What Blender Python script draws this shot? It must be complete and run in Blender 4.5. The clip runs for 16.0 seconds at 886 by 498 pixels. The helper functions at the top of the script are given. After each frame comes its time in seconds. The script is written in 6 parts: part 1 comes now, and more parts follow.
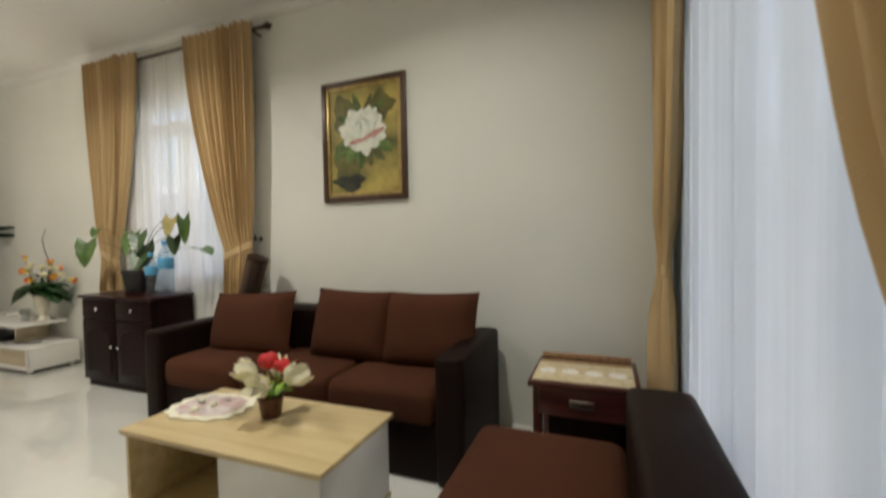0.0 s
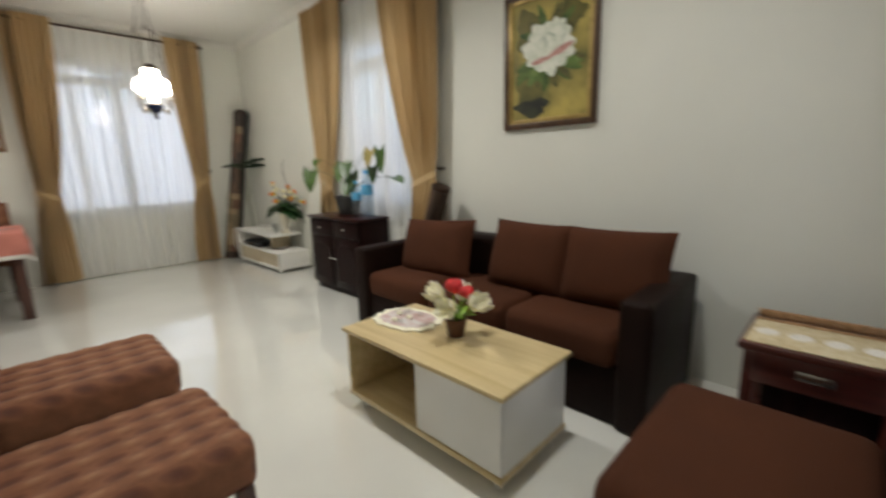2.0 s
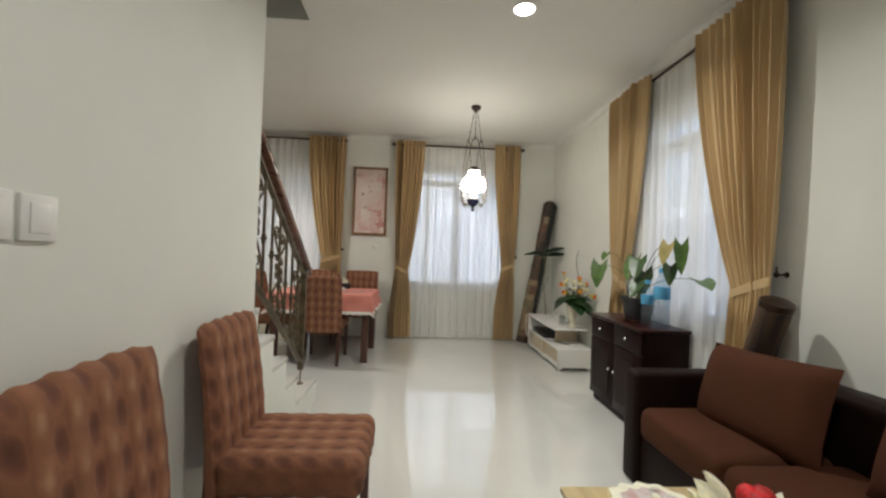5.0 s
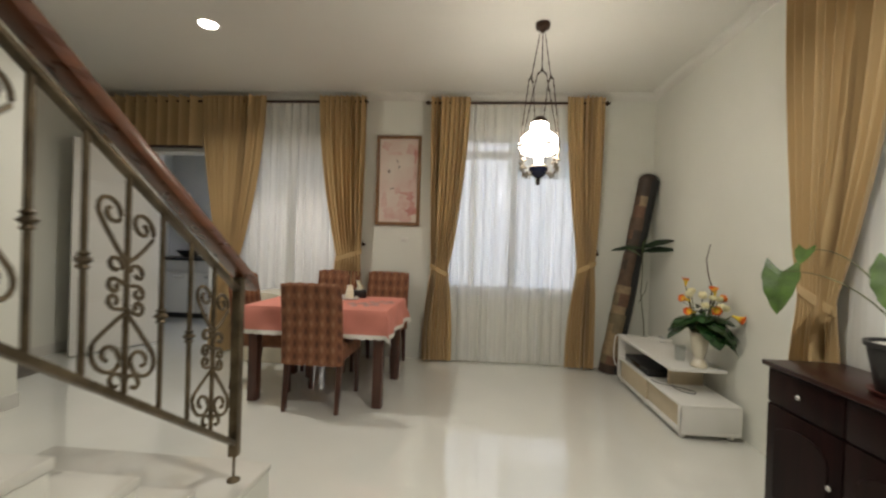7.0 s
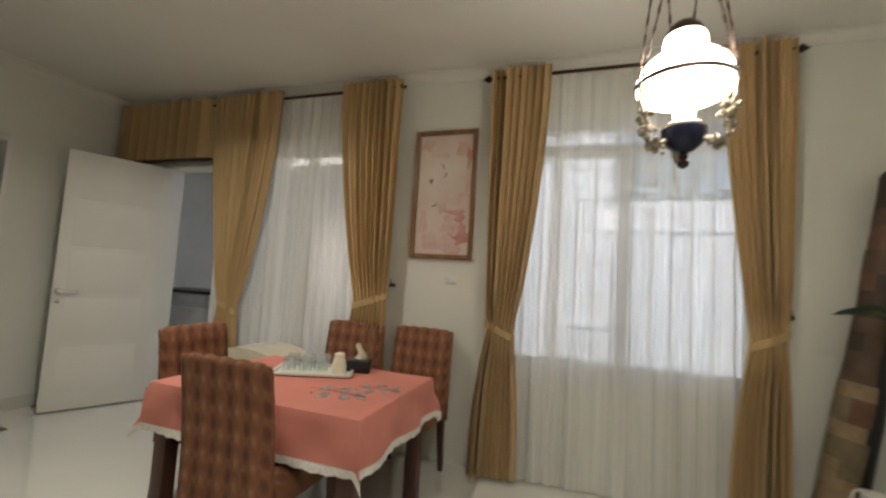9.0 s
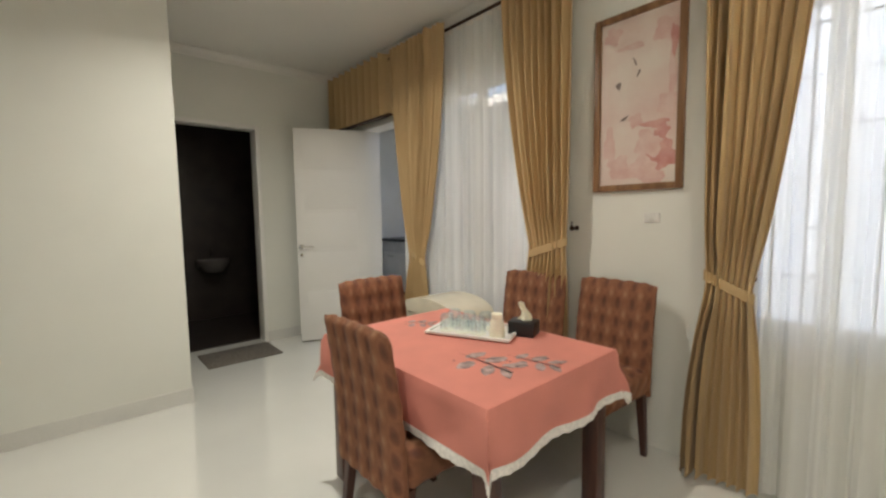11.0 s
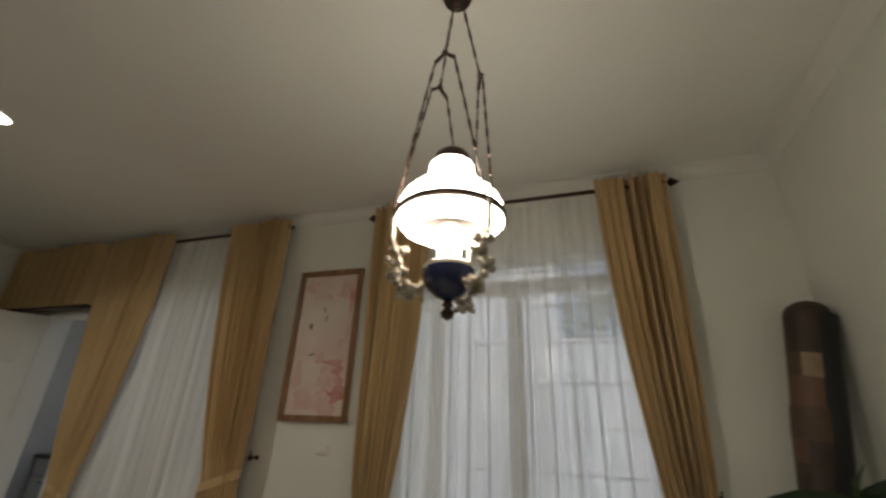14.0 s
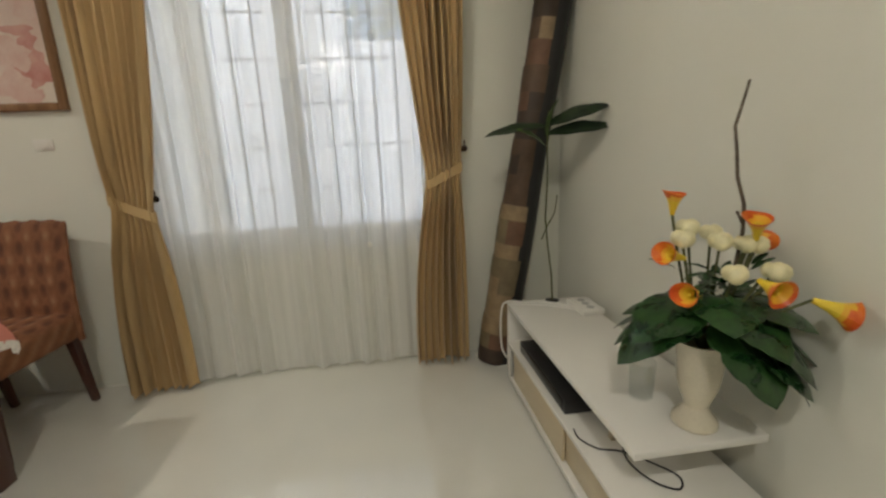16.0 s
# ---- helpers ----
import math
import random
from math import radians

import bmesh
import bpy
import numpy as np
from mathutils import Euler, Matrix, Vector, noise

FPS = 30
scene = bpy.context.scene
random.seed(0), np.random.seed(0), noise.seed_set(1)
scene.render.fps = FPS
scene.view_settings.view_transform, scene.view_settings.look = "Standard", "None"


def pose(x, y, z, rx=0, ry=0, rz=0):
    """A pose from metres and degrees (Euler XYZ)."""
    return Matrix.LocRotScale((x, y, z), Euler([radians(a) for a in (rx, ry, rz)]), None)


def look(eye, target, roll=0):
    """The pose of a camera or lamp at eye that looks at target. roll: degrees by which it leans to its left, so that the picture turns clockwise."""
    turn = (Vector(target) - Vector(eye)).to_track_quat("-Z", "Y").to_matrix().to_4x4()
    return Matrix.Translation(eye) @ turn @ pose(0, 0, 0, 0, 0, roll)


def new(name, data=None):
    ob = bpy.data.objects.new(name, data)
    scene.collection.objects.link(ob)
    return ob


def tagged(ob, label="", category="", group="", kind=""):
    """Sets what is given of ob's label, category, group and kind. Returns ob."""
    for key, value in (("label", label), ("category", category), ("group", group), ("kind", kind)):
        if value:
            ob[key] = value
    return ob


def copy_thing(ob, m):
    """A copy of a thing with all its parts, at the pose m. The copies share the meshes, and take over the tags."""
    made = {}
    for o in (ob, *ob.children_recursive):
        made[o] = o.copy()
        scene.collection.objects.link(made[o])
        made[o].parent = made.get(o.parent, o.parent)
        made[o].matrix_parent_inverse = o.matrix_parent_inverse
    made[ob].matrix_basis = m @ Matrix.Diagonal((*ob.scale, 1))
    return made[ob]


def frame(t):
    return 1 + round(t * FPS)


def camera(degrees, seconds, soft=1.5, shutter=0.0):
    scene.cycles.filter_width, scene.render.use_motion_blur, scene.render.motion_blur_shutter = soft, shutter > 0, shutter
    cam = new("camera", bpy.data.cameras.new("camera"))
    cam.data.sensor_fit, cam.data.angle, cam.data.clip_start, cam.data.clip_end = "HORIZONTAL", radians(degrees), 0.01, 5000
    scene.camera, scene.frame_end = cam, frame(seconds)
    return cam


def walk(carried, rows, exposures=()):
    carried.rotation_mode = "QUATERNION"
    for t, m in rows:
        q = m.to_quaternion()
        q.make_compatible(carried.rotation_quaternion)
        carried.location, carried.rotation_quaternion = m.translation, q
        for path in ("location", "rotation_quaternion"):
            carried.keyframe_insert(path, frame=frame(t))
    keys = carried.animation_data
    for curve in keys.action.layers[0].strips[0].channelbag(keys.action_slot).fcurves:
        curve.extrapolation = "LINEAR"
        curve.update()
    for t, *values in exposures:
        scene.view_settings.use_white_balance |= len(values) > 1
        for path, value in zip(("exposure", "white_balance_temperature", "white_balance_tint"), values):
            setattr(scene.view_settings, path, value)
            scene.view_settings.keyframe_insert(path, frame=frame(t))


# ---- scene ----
cam = camera(93.7, 16.0, soft=2.4, shutter=0.4)
PATH = [
    (0, (-2.344, -6.033, 1.082), (-0.481, -5.307, 1.027), -1.2),
    (0.5, (-2.313, -6.001, 1.054), (-0.528, -5.207, 0.625), -2.0),
    (1, (-2.314, -5.996, 1.056), (-0.6, -5.096, 0.551), -2.5),
    (1.5, (-2.305, -5.999, 1.043), (-0.627, -5.059, 0.494), -2.8),
    (2, (-2.328, -5.953, 1.107), (-0.927, -4.578, 0.722), -1.5),
    (2.5, (-2.289, -5.861, 1.098), (-1.35, -4.118, 0.813), -0.3),
    (3, (-2.104, -5.864, 1.132), (-1.686, -3.909, 1.094), -0.8),
    (3.2, (-1.941, -5.842, 1.121), (-1.688, -3.858, 1.16), -0.2),
    (5.3, (-1.829, -5.606, 1.155), (-1.717, -3.609, 1.177), 2.1),
    (5.5, (-1.805, -5.482, 1.169), (-1.699, -3.485, 1.184), 2.4),
    (6, (-1.759, -5.093, 1.158), (-1.882, -3.097, 1.114), 2.3),
    (6.5, (-1.729, -4.697, 1.15), (-1.945, -2.709, 1.14), 4.4),
    (7, (-1.708, -4.253, 1.166), (-1.872, -2.259, 1.152), 1.8),
    (7.5, (-1.631, -3.879, 1.185), (-1.815, -1.887, 1.198), 2.5),
    (8, (-1.602, -3.45, 1.224), (-1.673, -1.459, 1.402), 0.6),
    (8.5, (-1.523, -3.11, 1.208), (-1.949, -1.161, 1.355), 3.3),
    (9, (-1.586, -2.763, 1.216), (-2.229, -0.875, 1.367), 3.5),
    (9.5, (-1.623, -2.494, 1.247), (-2.607, -0.755, 1.342), 2.8),
    (10, (-1.689, -2.296, 1.209), (-3.067, -0.851, 1.09), 3.3),
    (10.2, (-1.709, -2.233, 1.232), (-3.141, -0.854, 1.012), 1.7),
    (12.3, (-1.23, -2.348, 1.26), (-2.742, -1.041, 1.335), 0.7),
    (12.5, (-1.263, -2.396, 1.26), (-2.502, -0.863, 1.604), -0.6),
    (13, (-1.115, -2.314, 1.357), (-2.0, -0.635, 1.987), -0.2),
    (13.5, (-1.053, -2.288, 1.389), (-1.764, -0.583, 2.155), 1.9),
    (14, (-1.009, -2.247, 1.385), (-1.609, -0.502, 2.157), 2.2),
    (14.5, (-0.923, -2.195, 1.255), (-1.067, -0.262, 1.751), -0.8),
    (15, (-0.968, -2.208, 1.205), (-0.795, -0.215, 1.217), -3.8),
    (15.5, (-0.939, -2.207, 1.122), (-0.598, -0.26, 0.815), -4.1),
    (16, (-0.932, -2.171, 1.103), (-0.683, -0.236, 0.661), -2.4),
]
EXPO = [(0, 1.37, 6570, 10), (1.5, 1.37, 6520, 10), (2.5, 1.29, 6070, 10), (3, 1.25, 6070, 10), (5.5, 1.33, 6260, 10), (6.5, 1.24, 6510, 10), (7, 1.23, 6610, 10), (8.5, 1.21, 6710, 10), (9.5, 1.00, 6760, 10), (10, 1.44, 6560, 10),
        (12.4, 1.66, 6520, 10), (13, 0.352, 6820, 10), (13.5, 0.330, 6720, 8), (14.5, 0.316, 6820, 10), (15, 0.917, 6720, 8), (15.5, 1.16, 6720, 8), (16, 1.18, 6720, 8)]
walk(cam, [(t, look(eye, target, roll)) for t, eye, target, roll in PATH], EXPO)

# ---- world, sun and lamps ----
wd = bpy.data.worlds.new("overcast_sky")
wd.use_nodes = True
scene.world = wd
sky = wd.node_tree.nodes.new("ShaderNodeTexSky")
sky.sky_type, sky.sun_disc = "NISHITA", False
sky.sun_elevation, sky.sun_rotation = radians(48), radians(173)
sky.air_density, sky.dust_density, sky.ozone_density = 1.0, 4.0, 0.8
bg = wd.node_tree.nodes["Background"]
bg.inputs["Strength"].default_value = 0.15
wd.node_tree.links.new(sky.outputs[0], bg.inputs["Color"])
sun_data = bpy.data.lights.new("sun", "SUN")
sun_data.energy, sun_data.angle, sun_data.color = 1.6, radians(20), (1, 0.98, 0.96)
sun = new("sun", sun_data)
sun.matrix_world = look((1, -8, 9), (0, 0, 0))

WARM = (1.0, 0.96, 0.87)
LAMP_POS = (-1.305, -1.337)
# the third, over the sitting room, is unseen and added to brighten it
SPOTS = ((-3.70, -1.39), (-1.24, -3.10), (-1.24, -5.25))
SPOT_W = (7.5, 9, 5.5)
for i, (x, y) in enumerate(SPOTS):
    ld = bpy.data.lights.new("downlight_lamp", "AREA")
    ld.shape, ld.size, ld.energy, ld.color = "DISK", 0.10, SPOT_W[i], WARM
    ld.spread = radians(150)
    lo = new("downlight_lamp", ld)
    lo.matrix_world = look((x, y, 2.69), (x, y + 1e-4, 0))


# ---- materials ----
def mat(name, col, rough=0.5, metal=0.0, var=0.12, scale=6.0, bump=0.0, bscale=180.0, col2=None, fine=0.05, coat=0.0, spec=0.5, stretch=None, sheen=0.0):
    """A surface with coarse and fine variation of its colour, and fine relief."""
    m = bpy.data.materials.new(name)
    m.use_nodes = True
    nt = m.node_tree
    L, N = nt.links.new, nt.nodes.new
    p = nt.nodes["Principled BSDF"]
    tc = N("ShaderNodeTexCoord")
    vec = tc.outputs["Object"]
    if stretch:
        mp = N("ShaderNodeMapping")
        mp.inputs["Scale"].default_value = stretch
        L(vec, mp.inputs["Vector"])
        vec = mp.outputs[0]
    n1 = N("ShaderNodeTexNoise")
    n1.inputs["Scale"].default_value, n1.inputs["Detail"].default_value = scale, 4
    L(vec, n1.inputs["Vector"])
    n2 = N("ShaderNodeTexNoise")
    n2.inputs["Scale"].default_value, n2.inputs["Detail"].default_value = bscale, 3
    L(vec, n2.inputs["Vector"])
    ramp = N("ShaderNodeValToRGB")
    c2 = col2 or tuple(min(1, c * (1 + var)) for c in col)
    c1 = col if col2 else tuple(c * (1 - var) for c in col)
    ramp.color_ramp.elements[0].position, ramp.color_ramp.elements[1].position = 0.35, 0.65
    ramp.color_ramp.elements[0].color, ramp.color_ramp.elements[1].color = (*c1, 1), (*c2, 1)
    L(n1.outputs["Fac"], ramp.inputs[0])
    mr = N("ShaderNodeMapRange")
    mr.inputs["To Min"].default_value, mr.inputs["To Max"].default_value = 1 - fine * 2, 1 + fine * 2
    L(n2.outputs["Fac"], mr.inputs["Value"])
    mul = N("ShaderNodeMix")
    mul.data_type, mul.blend_type = "RGBA", "MULTIPLY"
    mul.inputs["Factor"].default_value = 1
    L(ramp.outputs[0], mul.inputs[6])
    L(mr.outputs[0], mul.inputs[7])
    L(mul.outputs[2], p.inputs["Base Color"])
    rr = N("ShaderNodeMapRange")
    rr.inputs["To Min"].default_value, rr.inputs["To Max"].default_value = max(0, rough * 0.85), min(1, rough * 1.15)
    L(n1.outputs["Fac"], rr.inputs["Value"])
    L(rr.outputs[0], p.inputs["Roughness"])
    p.inputs["Metallic"].default_value = metal
    p.inputs["Coat Weight"].default_value = coat
    p.inputs["Specular IOR Level"].default_value = spec
    p.inputs["Sheen Weight"].default_value = sheen
    if bump:
        b = N("ShaderNodeBump")
        b.inputs["Strength"].default_value, b.inputs["Distance"].default_value = bump, 0.004
        L(n2.outputs["Fac"], b.inputs["Height"])
        L(b.outputs[0], p.inputs["Normal"])
    return m


def wood(name, dark, light, rough=0.4, axis=1, ring=26.0, coat=0.0, spec=0.5):
    m = mat(name, dark, rough, col2=light, coat=coat, scale=1.0, spec=spec)
    nt = m.node_tree
    L, N = nt.links.new, nt.nodes.new
    tc = N("ShaderNodeTexCoord")
    mp = N("ShaderNodeMapping")
    sc = [ring, ring, ring]
    sc[axis] = ring * 0.07
    mp.inputs["Scale"].default_value = sc
    L(tc.outputs["Object"], mp.inputs["Vector"])
    for n in nt.nodes:
        if n.type == "TEX_NOISE" and n.inputs["Scale"].default_value < 2:
            n.inputs["Distortion"].default_value, n.inputs["Detail"].default_value = 0.6, 8
            L(mp.outputs[0], n.inputs["Vector"])
    return m


def emit(name, col, strength):
    m = bpy.data.materials.new(name)
    m.use_nodes = True
    p = m.node_tree.nodes["Principled BSDF"]
    p.inputs["Base Color"].default_value = (*col, 1)
    p.inputs["Emission Color"].default_value = (*col, 1)
    p.inputs["Emission Strength"].default_value = strength
    p.inputs["Roughness"].default_value = 0.25
    return m


def pane_glass(name, tint=(1, 1, 1), gloss=0.07):
    m = bpy.data.materials.new(name)
    m.use_nodes = True
    nt = m.node_tree
    L, N = nt.links.new, nt.nodes.new
    tr, gl, mx = N("ShaderNodeBsdfTransparent"), N("ShaderNodeBsdfGlossy"), N("ShaderNodeMixShader")
    tr.inputs[0].default_value = (*tint, 1)
    gl.inputs["Roughness"].default_value = 0.02
    mx.inputs[0].default_value = gloss
    L(tr.outputs[0], mx.inputs[1])
    L(gl.outputs[0], mx.inputs[2])
    L(mx.outputs[0], nt.nodes["Material Output"].inputs["Surface"])
    return m


def sheer_cloth(name, col, see, through_light=0.5):
    """Thin woven voile: part open, part scattering cloth."""
    m = bpy.data.materials.new(name)
    m.use_nodes = True
    nt = m.node_tree
    L, N = nt.links.new, nt.nodes.new
    tr, df, tl, m1, m2 = (N("ShaderNodeBsdfTransparent"), N("ShaderNodeBsdfDiffuse"), N("ShaderNodeBsdfTranslucent"),
                          N("ShaderNodeMixShader"), N("ShaderNodeMixShader"))
    tc, nz, mr = N("ShaderNodeTexCoord"), N("ShaderNodeTexNoise"), N("ShaderNodeMapRange")
    mp = N("ShaderNodeMapping")
    mp.inputs["Scale"].default_value = (22, 22, 0.35)
    L(tc.outputs["Object"], mp.inputs[0])
    L(mp.outputs[0], nz.inputs["Vector"])
    nz.inputs["Scale"].default_value = 1.0
    L(nz.outputs["Fac"], mr.inputs["Value"])
    mr.inputs["To Min"].default_value, mr.inputs["To Max"].default_value = 1 - see - 0.16, 1 - see + 0.16
    df.inputs[0].default_value = tl.inputs[0].default_value = (*col, 1)
    m1.inputs[0].default_value = through_light
    L(df.outputs[0], m1.inputs[1])
    L(tl.outputs[0], m1.inputs[2])
    L(mr.outputs[0], m2.inputs[0])
    L(tr.outputs[0], m2.inputs[1])
    L(m1.outputs[0], m2.inputs[2])
    L(m2.outputs[0], nt.nodes["Material Output"].inputs["Surface"])
    return m


def chair_fabric():
    """Woven upholstery: upright rows of long spots in rust, tan and dark brown."""
    m = mat("chair_fabric", (0.5, 0.5, 0.5), 0.85, bump=0.5, bscale=420, fine=0.12)
    nt = m.node_tree
    L, N = nt.links.new, nt.nodes.new
    tc, sx = N("ShaderNodeTexCoord"), N("ShaderNodeSeparateXYZ")
    L(tc.outputs["Object"], sx.inputs[0])

    def mth(op, a, b=0.0):
        n = N("ShaderNodeMath")
        n.operation = op
        for i, v in enumerate((a, b)):
            if isinstance(v, (int, float)):
                n.inputs[i].default_value = v
            else:
                L(v, n.inputs[i])
        return n.outputs[0]
    def noise(scale, detail=2):
        n = N("ShaderNodeTexNoise")
        n.inputs["Scale"].default_value, n.inputs["Detail"].default_value = scale, detail
        L(tc.outputs["Object"], n.inputs["Vector"])
        return n.outputs["Fac"]
    # columns of long pale spots between columns of long dark spots, down the back and on over the seat
    run = mth("SUBTRACT", sx.outputs["Z"], sx.outputs["Y"])
    across = mth("ADD", mth("MULTIPLY", sx.outputs["X"], 13.0), mth("MULTIPLY", noise(9), 0.12))
    along = mth("ADD", mth("MULTIPLY", run, 12.0), mth("MULTIPLY", noise(8), 0.16))
    column = mth("COSINE", mth("MULTIPLY", across, 2 * math.pi))
    stagger = mth("MULTIPLY", mth("GREATER_THAN", column, 0.0), 0.45)
    spot = mth("ADD", mth("MULTIPLY", mth("COSINE", mth("MULTIPLY", mth("ADD", along, stagger), 2 * math.pi)), 0.42), 0.58)
    figure = mth("MULTIPLY", column, spot)
    # the ramp mixes woven tones with the shade of the raised relief
    r = N("ShaderNodeValToRGB")
    e = r.color_ramp.elements
    e[0].position, e[0].color = 0.0, (0.115, 0.042, 0.024, 1)
    e[1].position, e[1].color = 1.0, (0.325, 0.168, 0.092, 1)
    for pos, c in ((0.25, (0.165, 0.062, 0.032, 1)), (0.40, (0.230, 0.095, 0.046, 1)), (0.50, (0.205, 0.083, 0.041, 1)), (0.66, (0.240, 0.100, 0.048, 1)), (0.84, (0.270, 0.122, 0.062, 1))):
        el = e.new(pos)
        el.color = c
    L(mth("ADD", mth("MULTIPLY", figure, 0.5), 0.5), r.inputs[0])
    tone = mth("ADD", 0.72, mth("MULTIPLY", noise(30, 3), 0.60))
    tint = N("ShaderNodeMix")
    tint.data_type, tint.blend_type = "RGBA", "MULTIPLY"
    tint.inputs["Factor"].default_value = 1
    L(r.outputs[0], tint.inputs[6])
    L(tone, tint.inputs[7])
    mul = [n for n in nt.nodes if n.type == "MIX"][0]
    L(tint.outputs[2], mul.inputs[6])
    bp = [n for n in nt.nodes if n.type == "BUMP"][0]
    bp.inputs["Distance"].default_value, bp.inputs["Strength"].default_value = 0.006, 0.6
    weave = bp.inputs["Height"].links[0].from_socket
    L(mth("ADD", mth("MULTIPLY", weave, 0.10), mth("MULTIPLY", figure, 0.5)), bp.inputs["Height"])
    return m


M_WALL = mat("wall_paint", (0.735, 0.735, 0.665), 0.72, var=0.025, scale=1.6, bump=0.12, bscale=260, fine=0.012)
M_CEIL = mat("ceiling_paint", (0.74, 0.725, 0.67), 0.8, var=0.02, scale=1.2, fine=0.01)
M_FLOOR = mat("polished_tile", (0.755, 0.755, 0.70), 0.022, var=0.03, scale=1.7, fine=0.015, spec=1.0, coat=0.9)
M_MARBLE = mat("stair_tile", (0.64, 0.625, 0.57), 0.18, var=0.05, scale=3.0, fine=0.02)
M_CURTAIN = mat("gold_curtain", (0.53, 0.372, 0.180), 0.62, var=0.07, scale=2.5, bump=0.25, bscale=700, fine=0.04, sheen=0.15, stretch=(1, 1, 0.25))
M_SHEER = sheer_cloth("white_voile", (0.955, 0.955, 0.93), 0.24, 0.40)
# bluish daylight of the front window is put into this white cloth's colour
M_SHEER2 = sheer_cloth("dense_voile_daylit", (0.62, 0.69, 0.78), 0.05, 0.42)
M_ROD = mat("rod_bronze", (0.055, 0.032, 0.022), 0.4, metal=0.7, scale=20)
M_IRON = mat("wrought_iron", (0.13, 0.10, 0.062), 0.45, metal=0.75, var=0.3, scale=14, bump=0.2, bscale=90)
M_RAIL = wood("handrail_wood", (0.075, 0.026, 0.012), (0.15, 0.055, 0.025), 0.28, axis=1, coat=0.3)
M_LEATHER = mat("dark_leather", (0.012, 0.0055, 0.004), 0.5, var=0.2, scale=5, bump=0.35, bscale=320, spec=0.09)
M_BROWN = mat("brown_upholstery", (0.070, 0.0245, 0.0115), 0.9, var=0.10, scale=4, bump=0.5, bscale=650, fine=0.10, spec=0.15)
M_ESPRESSO = wood("espresso_wood", (0.008, 0.0035, 0.0035), (0.016, 0.006, 0.0055), 0.36, axis=2, spec=0.10)
M_MAHOG = wood("mahogany", (0.045, 0.009, 0.006), (0.080, 0.016, 0.010), 0.3, axis=1, coat=0.1)
M_CABTOP = wood("cabinet_top", (0.020, 0.0055, 0.005), (0.036, 0.010, 0.008), 0.3, axis=1, spec=0.25)
M_DARKLEG = wood("dark_leg_wood", (0.05, 0.018, 0.012), (0.095, 0.035, 0.022), 0.35, axis=2)
M_BEECH = wood("beech_top", (0.50, 0.375, 0.175), (0.68, 0.55, 0.31), 0.35, axis=1, ring=14)
# darker copy of the beech, shade of the open niche put into colour
M_BEECH_SHADE = wood("beech_niche_shade", (0.34, 0.24, 0.11), (0.44, 0.32, 0.16), 0.5, axis=1, ring=14)
M_WHITE = mat("white_laminate", (0.76, 0.745, 0.70), 0.35, var=0.02, scale=3, fine=0.01)
M_BEIGE = mat("beige_laminate", (0.58, 0.49, 0.34), 0.4, var=0.06, scale=5, stretch=(1, 0.1, 1))
M_DOORW = mat("white_door_paint", (0.78, 0.765, 0.72), 0.45, var=0.02, scale=2, fine=0.01)
M_DOORD = wood("dark_door", (0.010, 0.006, 0.005), (0.018, 0.010, 0.008), 0.3, axis=2)
M_CHROME = mat("brushed_steel", (0.72, 0.71, 0.68), 0.25, metal=1.0, var=0.05)
M_CHAIR = chair_fabric()
M_CLOTH = mat("salmon_cloth", (0.648, 0.236, 0.183), 0.85, var=0.06, scale=5, bump=0.3, bscale=600, fine=0.05)
M_LACE = mat("white_lace", (0.78, 0.74, 0.68), 0.9, var=0.12, scale=90, bump=0.6, bscale=300)
M_BLACK = mat("black_plastic", (0.012, 0.012, 0.013), 0.35, var=0.1)
M_DPOT = mat("black_pot", (0.018, 0.017, 0.018), 0.5, var=0.15, scale=12)
M_LEAFP = mat("leaf_deep_green", (0.030, 0.068, 0.012), 0.38, var=0.3, scale=14, bump=0.3, bscale=60)
M_LEAF = mat("leaf_green", (0.060, 0.120, 0.017), 0.40, var=0.3, scale=14, bump=0.3, bscale=60)
M_LEAFD = mat("leaf_dark", (0.006, 0.030, 0.008), 0.28, col2=(0.028, 0.082, 0.020), scale=30, bump=0.3, bscale=60)
M_LEAFY = mat("leaf_fading", (0.22, 0.19, 0.04), 0.5, col2=(0.36, 0.28, 0.10), scale=12)
M_STEM = mat("plant_stem", (0.10, 0.11, 0.04), 0.6, var=0.3, scale=20)
M_TWIG = mat("dry_twig", (0.10, 0.075, 0.05), 0.8, var=0.3, scale=40, bump=0.6, bscale=120)
M_PEBBLE = mat("white_gravel", (0.62, 0.60, 0.55), 0.7, var=0.3, scale=120, bump=1.0, bscale=140)
M_CERAMIC = mat("cream_ceramic", (0.70, 0.64, 0.50), 0.22, var=0.05, scale=9, coat=0.3)
M_PETALW = mat("cream_petal", (0.78, 0.73, 0.46), 0.6, var=0.08, scale=40)
M_PETALL = mat("white_petal", (0.88, 0.85, 0.68), 0.6, var=0.06, scale=30)
M_LILY = mat("lily_petal", (0.90, 0.87, 0.70), 0.55, var=0.06, scale=30)
M_LILY.node_tree.nodes["Principled BSDF"].inputs["Subsurface Weight"].default_value = 0.5
M_LILY.node_tree.nodes["Principled BSDF"].inputs["Subsurface Radius"].default_value = (0.02, 0.02, 0.012)
M_RED = mat("red_petal", (0.50, 0.008, 0.010), 0.6, var=0.3, scale=50)
M_SPOTGLOW = emit("downlight_diffuser", (1.0, 0.94, 0.86), 14)
M_OPAL = emit("opal_glass", (1.0, 0.92, 0.80), 12.5)
